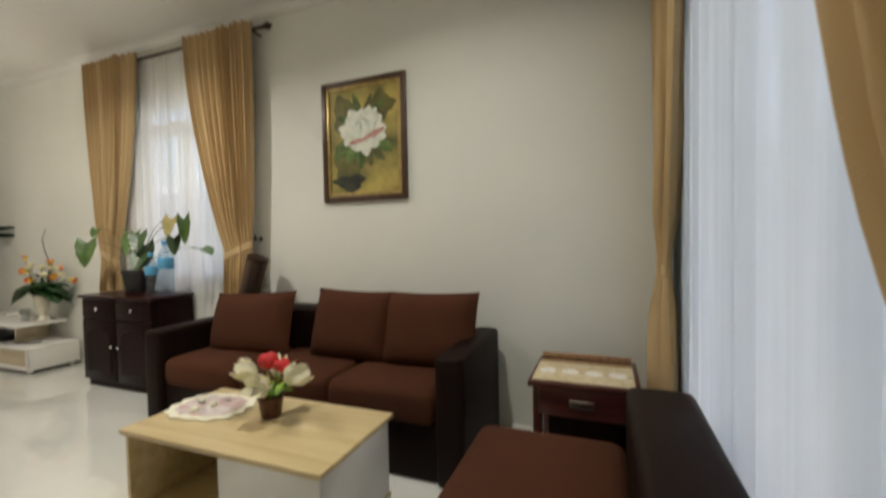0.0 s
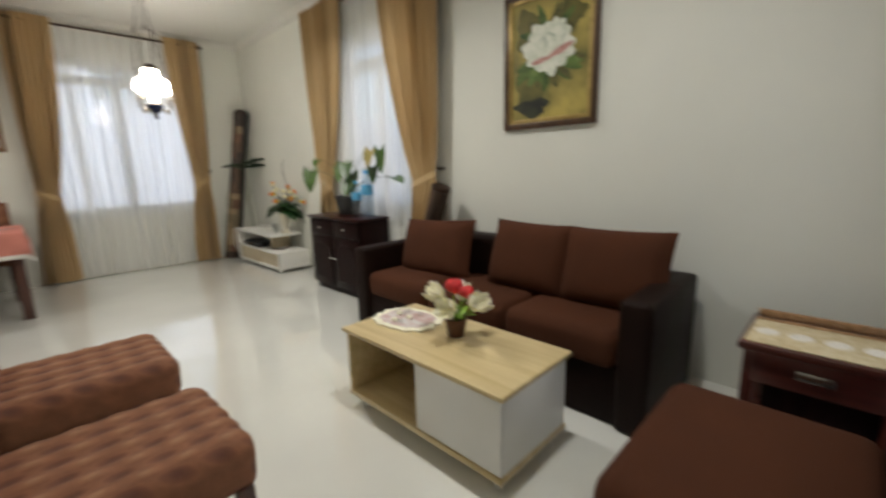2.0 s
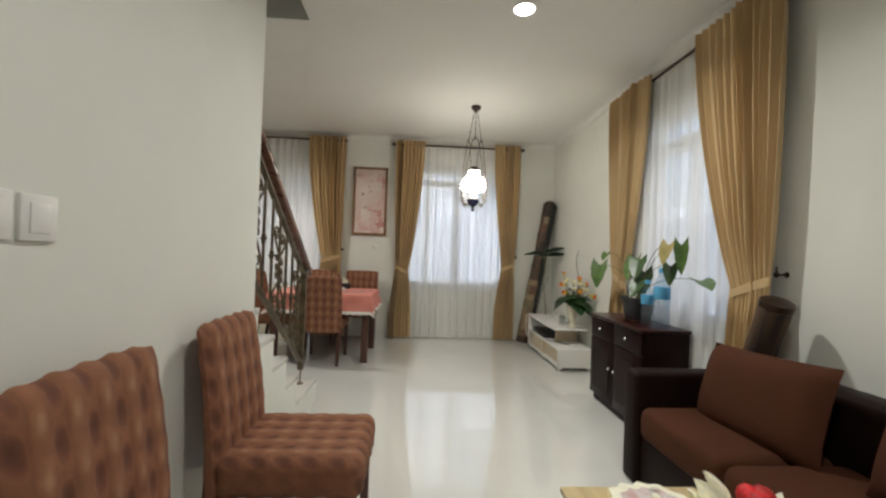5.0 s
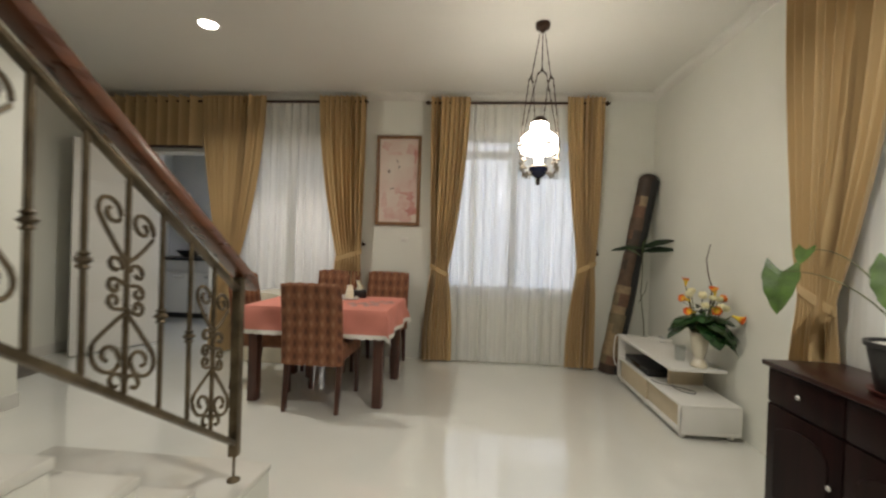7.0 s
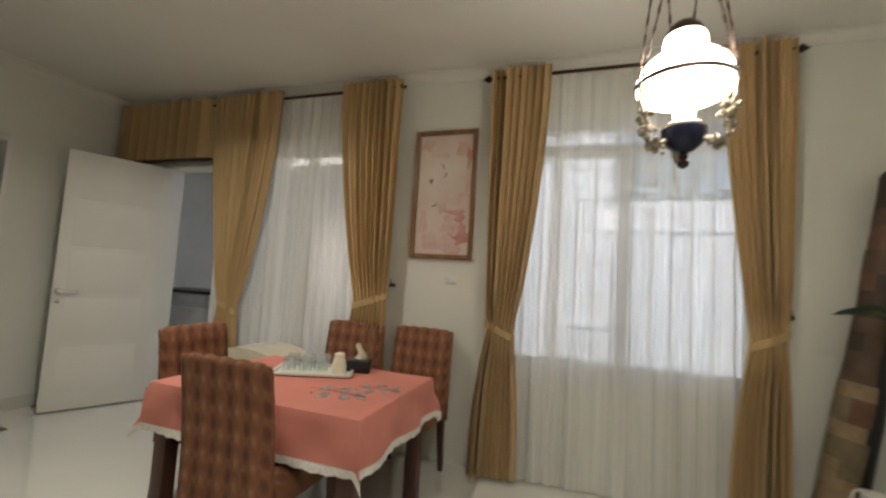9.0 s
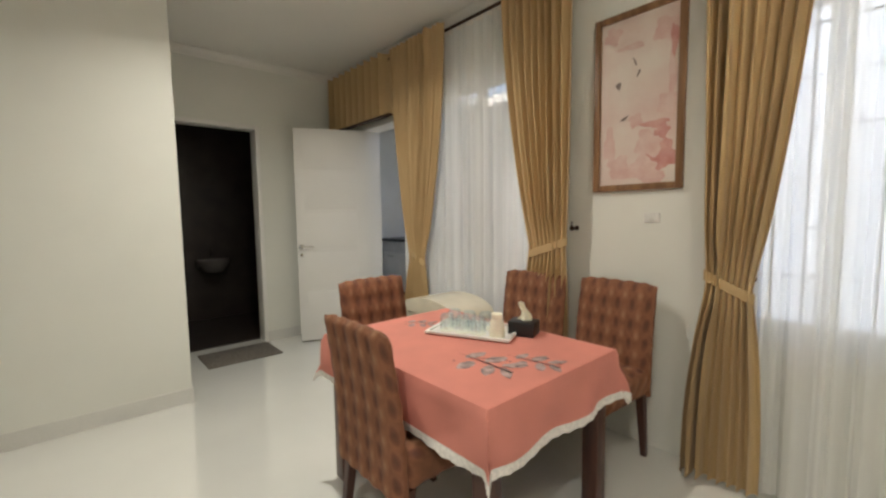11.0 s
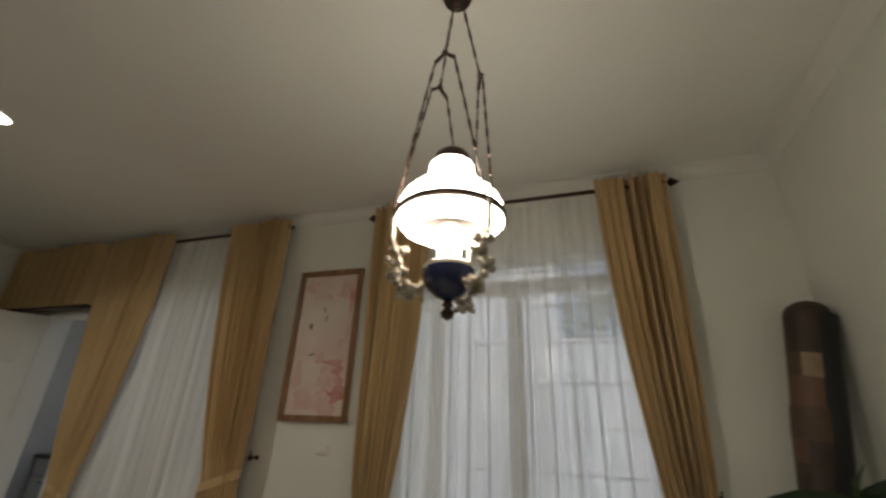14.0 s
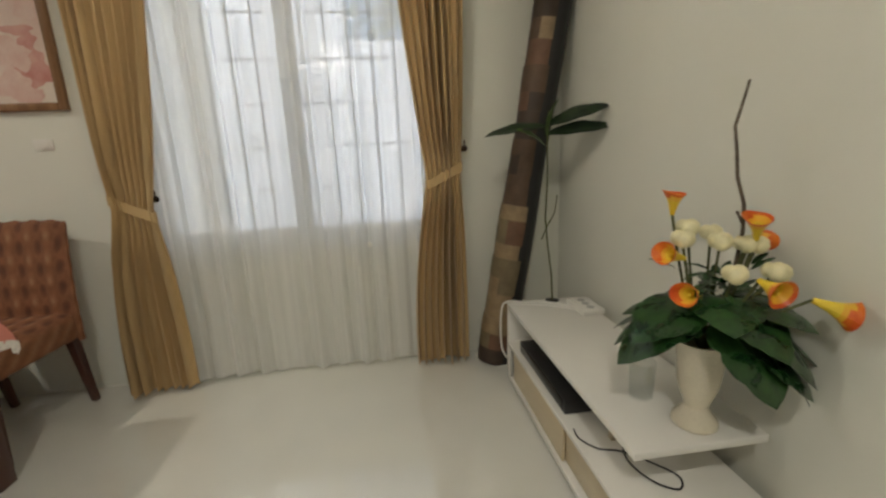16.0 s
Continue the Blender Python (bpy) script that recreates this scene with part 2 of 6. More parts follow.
M_BRASS = mat("aged_brass", (0.42, 0.375, 0.30), 0.30, metal=0.9, var=0.35, scale=60, bump=0.7, bscale=140)
M_GLASS = pane_glass("window_glass")
M_CLEAR = pane_glass("clear_glass", (0.97, 0.985, 0.985), 0.06)
M_THINGLASS = pane_glass("thin_glass", (0.94, 0.955, 0.95), 0.15)
M_TUMBLER = pane_glass("tumbler_glass", (0.86, 0.92, 0.96), 0.28)
M_BOTTLE = pane_glass("bottle_plastic", (0.84, 0.91, 0.96), 0.14)
M_BLUE = mat("blue_label", (0.10, 0.38, 0.62), 0.4, var=0.1, scale=30)
M_FRAME = mat("grey_window_frame", (0.62, 0.61, 0.58), 0.4, var=0.04)
M_GRILLE = mat("window_grille", (0.03, 0.03, 0.034), 0.5, metal=0.2)


# ---- shape helpers ----
def mesh_of(name, bm, material, smooth=True):
    me = bpy.data.meshes.new(name)
    bmesh.ops.recalc_face_normals(bm, faces=bm.faces[:])
    if smooth:
        for f in bm.faces:
            f.smooth = True
        for e in bm.edges:
            if len(e.link_faces) == 2 and e.calc_face_angle(0) > 0.7:
                e.smooth = False
    bm.to_mesh(me)
    bm.free()
    for mt in (material if isinstance(material, (list, tuple)) else (material,)):
        me.materials.append(mt)
    return me


def part(name, bm, material, parent, label="", smooth=True):
    ob = new(name, mesh_of(name, bm, material, smooth))
    ob.parent = parent
    if label:
        ob["label"] = label
    return ob


def structure(name, bm, material, label, category, smooth=False):
    return tagged(new(name, mesh_of(name, bm, material, smooth)), label, category, kind="structure")


def thing(name, label, category, m=None, group=""):
    ob = new(name)
    ob.empty_display_size = 0.1
    ob.matrix_basis = m or Matrix()
    return tagged(ob, label, category, group)


def box(x0, y0, z0, x1, y1, z1, r=0.0, seg=2, bm=None):
    """A box between two corners, its edges rounded by r."""
    b = bmesh.new()
    bmesh.ops.create_cube(b, size=1)
    for v in b.verts:
        v.co = Vector(((x0 + x1) / 2 + v.co.x * (x1 - x0), (y0 + y1) / 2 + v.co.y * (y1 - y0), (z0 + z1) / 2 + v.co.z * (z1 - z0)))
    if r:
        bmesh.ops.bevel(b, geom=b.edges[:], offset=r, segments=seg, profile=0.5, affect="EDGES")
    return join(bm, b)


def join(bm, b, m=None):
    if m is not None:
        bmesh.ops.transform(b, matrix=m, verts=b.verts[:])
    if bm is None:
        return b
    tmp = bpy.data.meshes.new("tmp")
    b.to_mesh(tmp)
    b.free()
    bm.from_mesh(tmp)
    bpy.data.meshes.remove(tmp)
    return bm


def boxes(*specs, r=0.0):
    bm = bmesh.new()
    for s in specs:
        box(*s, r=r, bm=bm)
    return bm


def lathe(profile, seg=28, at=(0, 0, 0), bm=None):
    """A turned body: (radius, height) from bottom to top."""
    b = bmesh.new()
    rings = []
    for r, z in profile:
        rings.append([b.verts.new((at[0] + max(r, 1e-4) * math.cos(2 * math.pi * i / seg), at[1] + max(r, 1e-4) * math.sin(2 * math.pi * i / seg), at[2] + z)) for i in range(seg)])
    for a, c in zip(rings, rings[1:]):
        for i in range(seg):
            b.faces.new((a[i], a[(i + 1) % seg], c[(i + 1) % seg], c[i]))
    b.faces.new(list(reversed(rings[0])))
    b.faces.new(rings[-1])
    return join(bm, b)


def tube(pts, r, seg=8, bm=None, taper=None):
    """A round bar swept along points."""
    b = bmesh.new()
    pts = [Vector(p) for p in pts]
    rings = []
    up = Vector((0.13, 0.21, 0.97)).normalized()
    for i, p in enumerate(pts):
        d = (pts[min(i + 1, len(pts) - 1)] - pts[max(i - 1, 0)]).normalized()
        s = d.cross(up)
        if s.length < 0.05:
            s = d.cross(Vector((1, 0, 0)))
        s.normalize()
        t = s.cross(d).normalized()
        rr = r if taper is None else r + (taper - r) * i / (len(pts) - 1)
        rings.append([b.verts.new(p + rr * (math.cos(2 * math.pi * k / seg) * s + math.sin(2 * math.pi * k / seg) * t)) for k in range(seg)])
    for a, c in zip(rings, rings[1:]):
        for k in range(seg):
            b.faces.new((a[k], a[(k + 1) % seg], c[(k + 1) % seg], c[k]))
    b.faces.new(list(reversed(rings[0])))
    b.faces.new(rings[-1])
    return join(bm, b)


def arc(p0, p1, p2, n=10):
    """A smooth curve from p0 to p2, drawn towards p1."""
    p0, p1, p2 = Vector(p0), Vector(p1), Vector(p2)
    return [(1 - t) ** 2 * p0 + 2 * t * (1 - t) * p1 + t * t * p2 for t in (i / n for i in range(n + 1))]


def flowing(pts, n=5):
    """Points of a soft curve through the given ones."""
    P = [Vector(p) for p in pts]
    P = [P[0] * 2 - P[1]] + P + [P[-1] * 2 - P[-2]]
    o = []
    for a, b, c, d in zip(P, P[1:], P[2:], P[3:]):
        for i in range(n):
            t = i / n
            o.append(0.5 * (2 * b + (c - a) * t + (2 * a - 5 * b + 4 * c - d) * t * t + (3 * b - a - 3 * c + d) * t ** 3))
    return o + [P[-2]]


def ball(c, r, sub=2, bm=None, s=(1, 1, 1)):
    b = bmesh.new()
    bmesh.ops.create_icosphere(b, subdivisions=sub, radius=1)
    for v in b.verts:
        v.co = Vector((c[0] + v.co.x * r * s[0], c[1] + v.co.y * r * s[1], c[2] + v.co.z * r * s[2]))
    return join(bm, b)


def slab(outline, thick, m=None, bm=None):
    """A flat plate from an outline in x, y."""
    b = bmesh.new()
    lo = [b.verts.new((x, y, 0)) for x, y in outline]
    hi = [b.verts.new((x, y, thick)) for x, y in outline]
    b.faces.new(list(reversed(lo)))
    b.faces.new(hi)
    n = len(lo)
    for i in range(n):
        b.faces.new((lo[i], lo[(i + 1) % n], hi[(i + 1) % n], hi[i]))
    return join(bm, b, m)


def thick_grid(fn, nu, nv, thick=0.0, bm=None):
    """A sheet fn(u, v), given thickness."""
    b = bmesh.new()
    P = [[Vector(fn(i / nu, j / nv)) for j in range(nv + 1)] for i in range(nu + 1)]
    g = [[b.verts.new(p) for p in row] for row in P]

    def quads(h, flip):
        for i in range(nu):
            for j in range(nv):
                q = (h[i][j], h[i + 1][j], h[i + 1][j + 1], h[i][j + 1])
                b.faces.new(q[::-1] if flip else q)
    quads(g, False)
    if thick:
        k = []
        for i in range(nu + 1):
            row = []
            for j in range(nv + 1):
                du = P[min(i + 1, nu)][j] - P[max(i - 1, 0)][j]
                dv = P[i][min(j + 1, nv)] - P[i][max(j - 1, 0)]
                n = du.cross(dv)
                n = n.normalized() if n.length > 1e-9 else Vector((0, 0, 1))
                row.append(b.verts.new(P[i][j] - n * thick))
            k.append(row)
        quads(k, True)
        rim = [(i, 0) for i in range(nu + 1)] + [(nu, j) for j in range(1, nv + 1)] + [(i, nv) for i in range(nu - 1, -1, -1)] + [(0, j) for j in range(nv - 1, 0, -1)]
        for (i, j), (i2, j2) in zip(rim, rim[1:] + rim[:1]):
            b.faces.new((g[i2][j2], g[i][j], k[i][j], k[i2][j2]))
    return join(bm, b)


def leaf(length, width, shape="heart", curl=0.25, cup=0.15, m=None, bm=None, thick=0.0012):
    """A leaf that lies along +y from its stalk, with a bent blade and cupped sides."""
    def fn(u, v):
        s = u * 2 - 1
        if shape == "heart":
            w = math.sin(math.pi * min(1, (v * 0.86 + 0.14)) ** 0.62) ** 0.8
        elif shape == "monstera":
            w = math.sin(math.pi * min(1, v * 0.92 + 0.08) ** 0.72) ** 0.7 * (1 - 0.13 * max(0, math.sin(v * 19)))
        else:
            w = math.sin(math.pi * min(1, v * 0.95 + 0.05)) ** 0.75
        if v >= 0.999:
            w = 0.01
        if shape == "heart":
            w *= 1 - 0.10 * math.sin(v * 11) ** 2
        back = -0.30 * length * (abs(s) ** 1.3) * (1 - v) ** 2.5 if shape == "heart" else 0
        x = s * w * width / 2
        return Vector((x, v * length + back, -curl * length * v * v + cup * abs(s) * w * width * 0.5 + 0.01 * length * math.sin(v * 16) * abs(s)))
    b = thick_grid(fn, 8, 12, thick)
    return join(bm, b, m)


def aim(at, way, roll=0.0):
    """A pose at a place, whose +y runs along way and whose +z leans up."""
    y = Vector(way).normalized()
    z = Vector((0, 0, 1)) - y * y.z
    if z.length < 0.05:
        z = Vector((1, 0, 0)) - y * y.x
    z.normalize()
    x = y.cross(z)
    m = Matrix((x, y, z)).transposed().to_4x4()
    return Matrix.Translation(at) @ m @ pose(0, 0, 0, 0, roll, 0)


def cushion(w, d, h, puff=0.03, corner=0.9):
    """A stuffed pillow, flat in x, y, with pointed corners."""
    b = bmesh.new()
    n = 14

    def put(u, v, side):
        s, t = u * 2 - 1, v * 2 - 1
        k = max(0.0, (1 - abs(s) ** 3.2) * (1 - abs(t) ** 3.2)) ** 0.55
        pull = 1 - 0.05 * (1 - abs(s) ** 2) * abs(t) ** 3
        pull2 = 1 - 0.05 * (1 - abs(t) ** 2) * abs(s) ** 3
        wob = 0.006 * math.sin(5 * s + 2 * t) * k
        return (s * w / 2 * pull2, t * d / 2 * pull, side * (h / 2 * k + wob + 0.003))
    for side in (1, -1):
        g = [[b.verts.new(put(i / n, j / n, side)) for j in range(n + 1)] for i in range(n + 1)]
        for i in range(n):
            for j in range(n):
                b.faces.new((g[i][j], g[i + 1][j], g[i + 1][j + 1], g[i][j + 1]))
    bmesh.ops.remove_doubles(b, verts=b.verts[:], dist=0.0065)
    return b


# ---- the shell of the house ----
H = 2.72
T = 0.15
structure("floor", boxes((-7.4, -6.55, -0.12, 0.15, 3.0, 0)), M_FLOOR, "pale polished ceramic tile floor, glossy", "floor")
structure("wall_north", boxes(
    (-5.95, 0, 0, -5.28, T, H), (-5.28, 0, 2.13, -4.45, T, H), (-4.45, 0, 0, -4.38, T, H), (-4.38, 0, 2.25, -3.05, T, H),
    (-3.05, 0, 0, -2.09, T, H), (-2.09, 0, 0, -0.62, T, 0.68), (-2.09, 0, 2.30, -0.62, T, H), (-0.62, 0, 0, T, T, H)), M_WALL,
    "cream painted plaster wall with window and door openings", "wall")
structure("wall_east", boxes(
    (0, -6.55, 0, T, -3.40, H), (0, -3.40, 0, T, -2.38, 0.72), (0, -3.40, 2.25, T, -2.38, H), (0, -2.38, 0, T, 0, H)), M_WALL,
    "cream painted plaster wall with one window", "wall")
structure("wall_south", boxes(
    (-2.75, -6.55, 0, -2.25, -6.40, H), (-2.25, -6.55, 2.25, -0.45, -6.40, H), (-2.25, -6.55, 0, -0.45, -6.40, 0.12), (-0.45, -6.55, 0, 0, -6.40, H),
    (-4.9, -6.55, 0, -2.75, -6.40, H)), M_WALL, "cream painted plaster wall with a wide window", "wall")
structure("wall_stair", boxes((-2.75, -6.40, 0, -2.6, -3.73, H)), M_WALL, "cream painted wall beside the staircase", "wall")
structure("wall_hall", boxes((-4.9, -6.40, 0, -4.75, -1.72, H), (-5.95, -1.87, 0, -4.9, -1.72, H)), M_WALL, "cream painted hall wall with an outer corner", "wall")
structure("wall_west", boxes((-5.95, -1.72, 0, -5.8, -1.68, H), (-5.95, -1.68, 2.12, -5.8, -0.86, H), (-5.95, -0.86, 0, -5.8, 0, H)), M_WALL,
          "cream painted wall around an unlit doorway", "wall")
# ceiling with the opening over the stairs
structure("ceiling", boxes(
    (-2.66, -6.55, H, T, T, H + 0.14), (-5.95, -2.80, H, -2.66, T, H + 0.14), (-5.95, -6.55, H, -3.68, -2.80, H + 0.14)), M_CEIL,
    "off-white painted flat ceiling with cove edges", "ceiling")
structure("wall_stairwell", boxes(
    (-2.66, -6.55, H + 0.14, -2.56, -2.70, 4.6), (-3.78, -6.55, H + 0.14, -3.68, -2.70, 4.6), (-3.68, -2.80, H + 0.14, -2.66, -2.70, 4.6),
    (-3.68, -6.55, H, -2.66, -6.45, 4.6), (-3.78, -6.55, 4.6, -2.56, -2.70, 4.7)), M_WALL, "plain painted shaft over the stairs", "wall")


def cove(name, x0, y0, x1, y1, nx, ny):
    """A quarter-round cornice from one corner to the next; (nx, ny) points into the room."""
    b = bmesh.new()
    prof = [(0, -0.065), (0.008, -0.065), (0.012, -0.05)] + [(0.012 + 0.045 * (1 - math.cos(a)), -0.05 + 0.042 * math.sin(a)) for a in (0.3, 0.7, 1.1, 1.5)] + [(0.065, -0.006), (0.065, 0)]
    rows = []
    for px, py, sgn in ((x0, y0, 1), (x1, y1, -1)):
        dx, dy = (x1 - x0), (y1 - y0)
        ln = math.hypot(dx, dy)
        rows.append([b.verts.new((px + nx * o + sgn * dx / ln * o, py + ny * o + sgn * dy / ln * o, H + z)) for o, z in prof])
    for i in range(len(prof) - 1):
        b.faces.new((rows[0][i], rows[0][i + 1], rows[1][i + 1], rows[1][i]))
    return structure(name, b, M_CEIL, "painted plaster cove cornice along the ceiling", "cornice", smooth=True)


cove("trim_1", -5.8, 0, 0, 0, 0, -1)
cove("trim_2", 0, 0, 0, -6.4, -1, 0)
cove("trim_3", 0, -6.4, -2.6, -6.4, 0, 1)
cove("trim_4", -5.8, -1.72, -5.8, 0, 1, 0)

# stairs: tiled steps that climb towards the front of the house
RISE, RUN = 0.172, 0.23
stairs = tagged(new("stairs"), "white tiled staircase with polished treads", "stairs", kind="structure")
for n in range(12):
    y1 = -2.74 - RUN * n
    y0 = y1 - RUN
    if n == 0:
        y1 = -2.46
    xe = -2.602 if y1 > -3.6 else -2.755
    part("step", box(-3.65, y0 - 0.012, 0, xe, y1 - 0.012, RISE * (n + 1) - 0.03), M_WALL, stairs, smooth=False)
    part("tread", box(-3.66, y0 - 0.012, RISE * (n + 1) - 0.03, xe + (0.004 if y1 > -3.6 else 0), y1, RISE * (n + 1), r=0.006), M_MARBLE, stairs, "polished white tile tread")
# the fifth step runs out flush between the open side and the wall
part("step", box(-2.7551, -3.7285, 0, -2.602, -3.672, RISE * 5 - 0.03), M_WALL, stairs, smooth=False)
part("tread", box(-2.7551, -3.7285, RISE * 5 - 0.03, -2.598, -3.66, RISE * 5, r=0.004), M_MARBLE, stairs, "polished white tile tread")
part("step", box(-3.65, -6.40, 0, -2.755, -2.752 - RUN * 12, RISE * 13), M_MARBLE, stairs, smooth=False)


# ---- windows and doors ----
def window(name, w, h, m, label, cols=2, transom=None, grille=False, door=False):
    """A framed window in local x (width) and z (height), 0.15 deep in y."""
    win = tagged(new(name), label, "window", kind="structure")
    win.matrix_basis = m
    f = 0.05
    part("window_frame", boxes((0, 0.04, 0, f, 0.11, h), (w - f, 0.04, 0, w, 0.11, h), (f, 0.04, 0, w - f, 0.11, f), (f, 0.04, h - f, w - f, 0.11, h), r=0.004), M_FRAME, win)
    zt = h - f
    if transom:
        part("transom_bar", box(f, 0.045, transom, w - f, 0.105, transom + 0.05, r=0.004), M_FRAME, win)
        zt = transom
        part("pane", box(f, 0.072, transom + 0.05, w - f, 0.077, h - f), M_GLASS, win).visible_shadow = False
    cw = (w - 2 * f) / cols
    for c in range(cols):
        x0 = f + c * cw
        s = 0.035
        part("sash", boxes((x0, 0.05, f, x0 + s, 0.10, zt), (x0 + cw - s, 0.05, f, x0 + cw, 0.10, zt), (x0 + s, 0.05, f, x0 + cw - s, 0.10, f + s), (x0 + s, 0.05, zt - s, x0 + cw - s, 0.10, zt), r=0.003), M_FRAME, win)
        part("pane", box(x0 + s, 0.072, f + s, x0 + cw - s, 0.077, zt - s), M_GLASS, win).visible_shadow = False
    if not door:
        part("window_sill", box(-0.03, -0.02, -0.03, w + 0.03, 0.15, -0.001, r=0.005), M_WHITE, win, "painted window sill")
    if grille:
        gr = bmesh.new()
        nb = round(w / 0.115)
        for i in range(1, nb):
            box(w * i / nb - 0.005, 0.122, 0.01, w * i / nb + 0.005, 0.129, h - 0.01, bm=gr)
        for k in range(8):
            z = 0.07 + (h - 0.14) * k / 7
            box(0.0, 0.115, z - 0.004, w, 0.122, z + 0.004, bm=gr)
        part("grille", gr, M_GRILLE, win, "dark iron security grille outside the glass", smooth=False)
    return win


window("window_1", 1.47, 1.62, pose(-2.09, 0, 0.68), "two-leaf casement window with a grille behind voile", 2, 1.43, True)
window("window_2", 1.02, 1.53, pose(0, -2.38, 0.72, 0, 0, -90), "two-leaf casement window with a grille behind voile", 2, 1.30, True)
window("window_3", 1.80, 2.13, pose(-0.45, -6.40, 0.12, 0, 0, 180), "wide front window behind white voile", 3)
window("window_4", 1.33, 2.25, pose(-4.38, 0, 0), "glazed sliding door behind white voile", 2, None, False, True)

# white inner door, open into the room
fr = tagged(new("door_1"), "white panelled inner door standing open", "door", kind="structure")
part("door_frame", boxes((-5.28, -0.012, 0, -5.245, 0.16, 2.13), (-4.485, -0.012, 0, -4.45, 0.16, 2.13), (-5.245, -0.012, 2.095, -4.485, 0.16, 2.13), r=0.003), M_DOORW, fr)
leaf_m = pose(-5.245, -0.015, 0, 0, 0, -115.2)
dl = box(0.0, -0.02, 0.012, 0.68, 0.02, 2.09, r=0.004)
bmesh.ops.transform(dl, matrix=leaf_m, verts=dl.verts[:])
dleaf = part("door_leaf", dl, M_DOORW, fr, "white painted leaf with five flat panels")
for side in (1, -1):
    for k in range(5):
        z0 = 0.16 + k * 0.385
        b = boxes((0.10, side * 0.0205 - 0.0022, z0, 0.60, side * 0.0205 + 0.0022, z0 + 0.345), r=0.0012)
        bmesh.ops.transform(b, matrix=leaf_m, verts=b.verts[:])
        part("door_panel", b, M_DOORW, dleaf)
    b = bmesh.new()
    s = 0.02 * side
    tube([(0.645, s, 0.95), (0.645, s * 2.9, 0.95), (0.60, s * 3.0, 0.95), (0.53, s * 2.9, 0.948)], 0.008, bm=b)
    lathe([(0.024, 0), (0.024, 0.006)], 16, bm=b)
    for v in b.verts:
        if abs(v.co.x) < 0.03 and v.co.z < 0.01:
            v.co = Vector((0.645 + v.co.x, s + side * v.co.z, 0.95 + v.co.y))
    box(0.628, s - 0.002 if side > 0 else s - 0.006, 0.85, 0.662, s + 0.006 if side > 0 else s + 0.002, 0.89, r=0.002, bm=b)
    bmesh.ops.transform(b, matrix=leaf_m, verts=b.verts[:])
    part("door_handle", b, M_CHROME, dleaf, "steel lever handle with lock plate")

# dark washroom beside the hall, seen through its open doorway
dd = tagged(new("door_2"), "white framed doorway with a dark door standing open", "door", kind="structure")
part("door_frame", boxes((-5.95, -1.68, 0, -5.785, -1.645, 2.12), (-5.95, -0.895, 0, -5.785, -0.86, 2.12), (-5.95, -1.645, 2.085, -5.785, -0.895, 2.12), r=0.003), M_DOORW, dd, "white painted door frame")
dlf = part("door_leaf", box(-6.69, -1.70, 0.01, -5.955, -1.665, 2.083, r=0.003), M_DOORD, dd, "dark leaf swung into the washroom")
hb = bmesh.new()
tube([(-6.62, -1.665, 1.0), (-6.62, -1.615, 1.0), (-6.58, -1.61, 1.0), (-6.51, -1.61, 1.0)], 0.009, bm=hb)
part("door_handle", hb, M_BLACK, dlf, "dark lever handle")
# missing light is put into near-black colours for walls, ceiling and floor
M_UNLIT_TILE = mat("washroom_tile_unlit", (0.035, 0.026, 0.022), 0.35, var=0.2, scale=5, fine=0.08)
structure("wall_washroom", boxes((-7.35, -1.87, 0, -7.25, 0.0, H), (-7.25, -1.87, 0, -5.95, -1.74, H), (-7.25, -0.30, 0, -5.95, -0.18, H)), M_UNLIT_TILE, "tiled washroom walls, darkened in colour for missing light", "wall")
structure("ceiling_washroom", boxes((-7.35, -1.87, 2.5, -5.951, -0.18, 2.6)), M_UNLIT_TILE, "washroom ceiling, darkened in colour for missing light", "ceiling")
structure("floor_washroom", boxes((-7.25, -1.74, 0.0, -5.952, -0.30, 0.006)), M_UNLIT_TILE, "tiled washroom floor, darkened in colour for missing light", "floor")
# white basin, greyed in its colour for the unlit room
M_BASIN = mat("basin_glaze_unlit", (0.16, 0.145, 0.135), 0.25, var=0.08, scale=9)
M_SKIRT = mat("skirting_tile", (0.66, 0.65, 0.60), 0.3, var=0.04, scale=4)
structure("baseboard_hall", boxes((-4.75, -6.39, 0.0, -4.741, -1.711, 0.10), (-5.79, -1.72, 0.0, -4.75, -1.711, 0.10), r=0.002), M_SKIRT, "low glazed tile skirting along the hall wall", "baseboard")
structure("baseboard_west", box(-5.80, -0.855, 0.0, -5.791, -0.005, 0.10, r=0.002), M_SKIRT, "low glazed tile skirting beside a doorway", "baseboard")
wb = thing("wash_basin", "wall-hung wash basin, greyed in colour for an unlit washroom", "wash basin", pose(-7.06, -1.04, 0.75))
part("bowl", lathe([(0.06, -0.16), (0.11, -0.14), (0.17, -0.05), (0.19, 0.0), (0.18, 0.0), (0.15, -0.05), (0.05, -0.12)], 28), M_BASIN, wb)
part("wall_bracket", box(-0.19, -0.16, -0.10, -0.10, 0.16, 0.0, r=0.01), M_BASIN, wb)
part("tap", tube([(-0.13, 0, 0.0), (-0.13, 0, 0.11), (-0.10, 0, 0.13), (-0.03, 0, 0.11)], 0.010, 8), M_CHROME, wb, "steel tap")
mt = thing("door_mat", "grey-brown woven mat on the floor before an unlit doorway", "mat")
part("woven_body", box(-5.76, -1.50, 0.0, -5.33, -0.89, 0.012, r=0.004), mat("mat_fibre", (0.16, 0.14, 0.115), 0.95, var=0.3, scale=60, bump=1.0, bscale=260), mt)


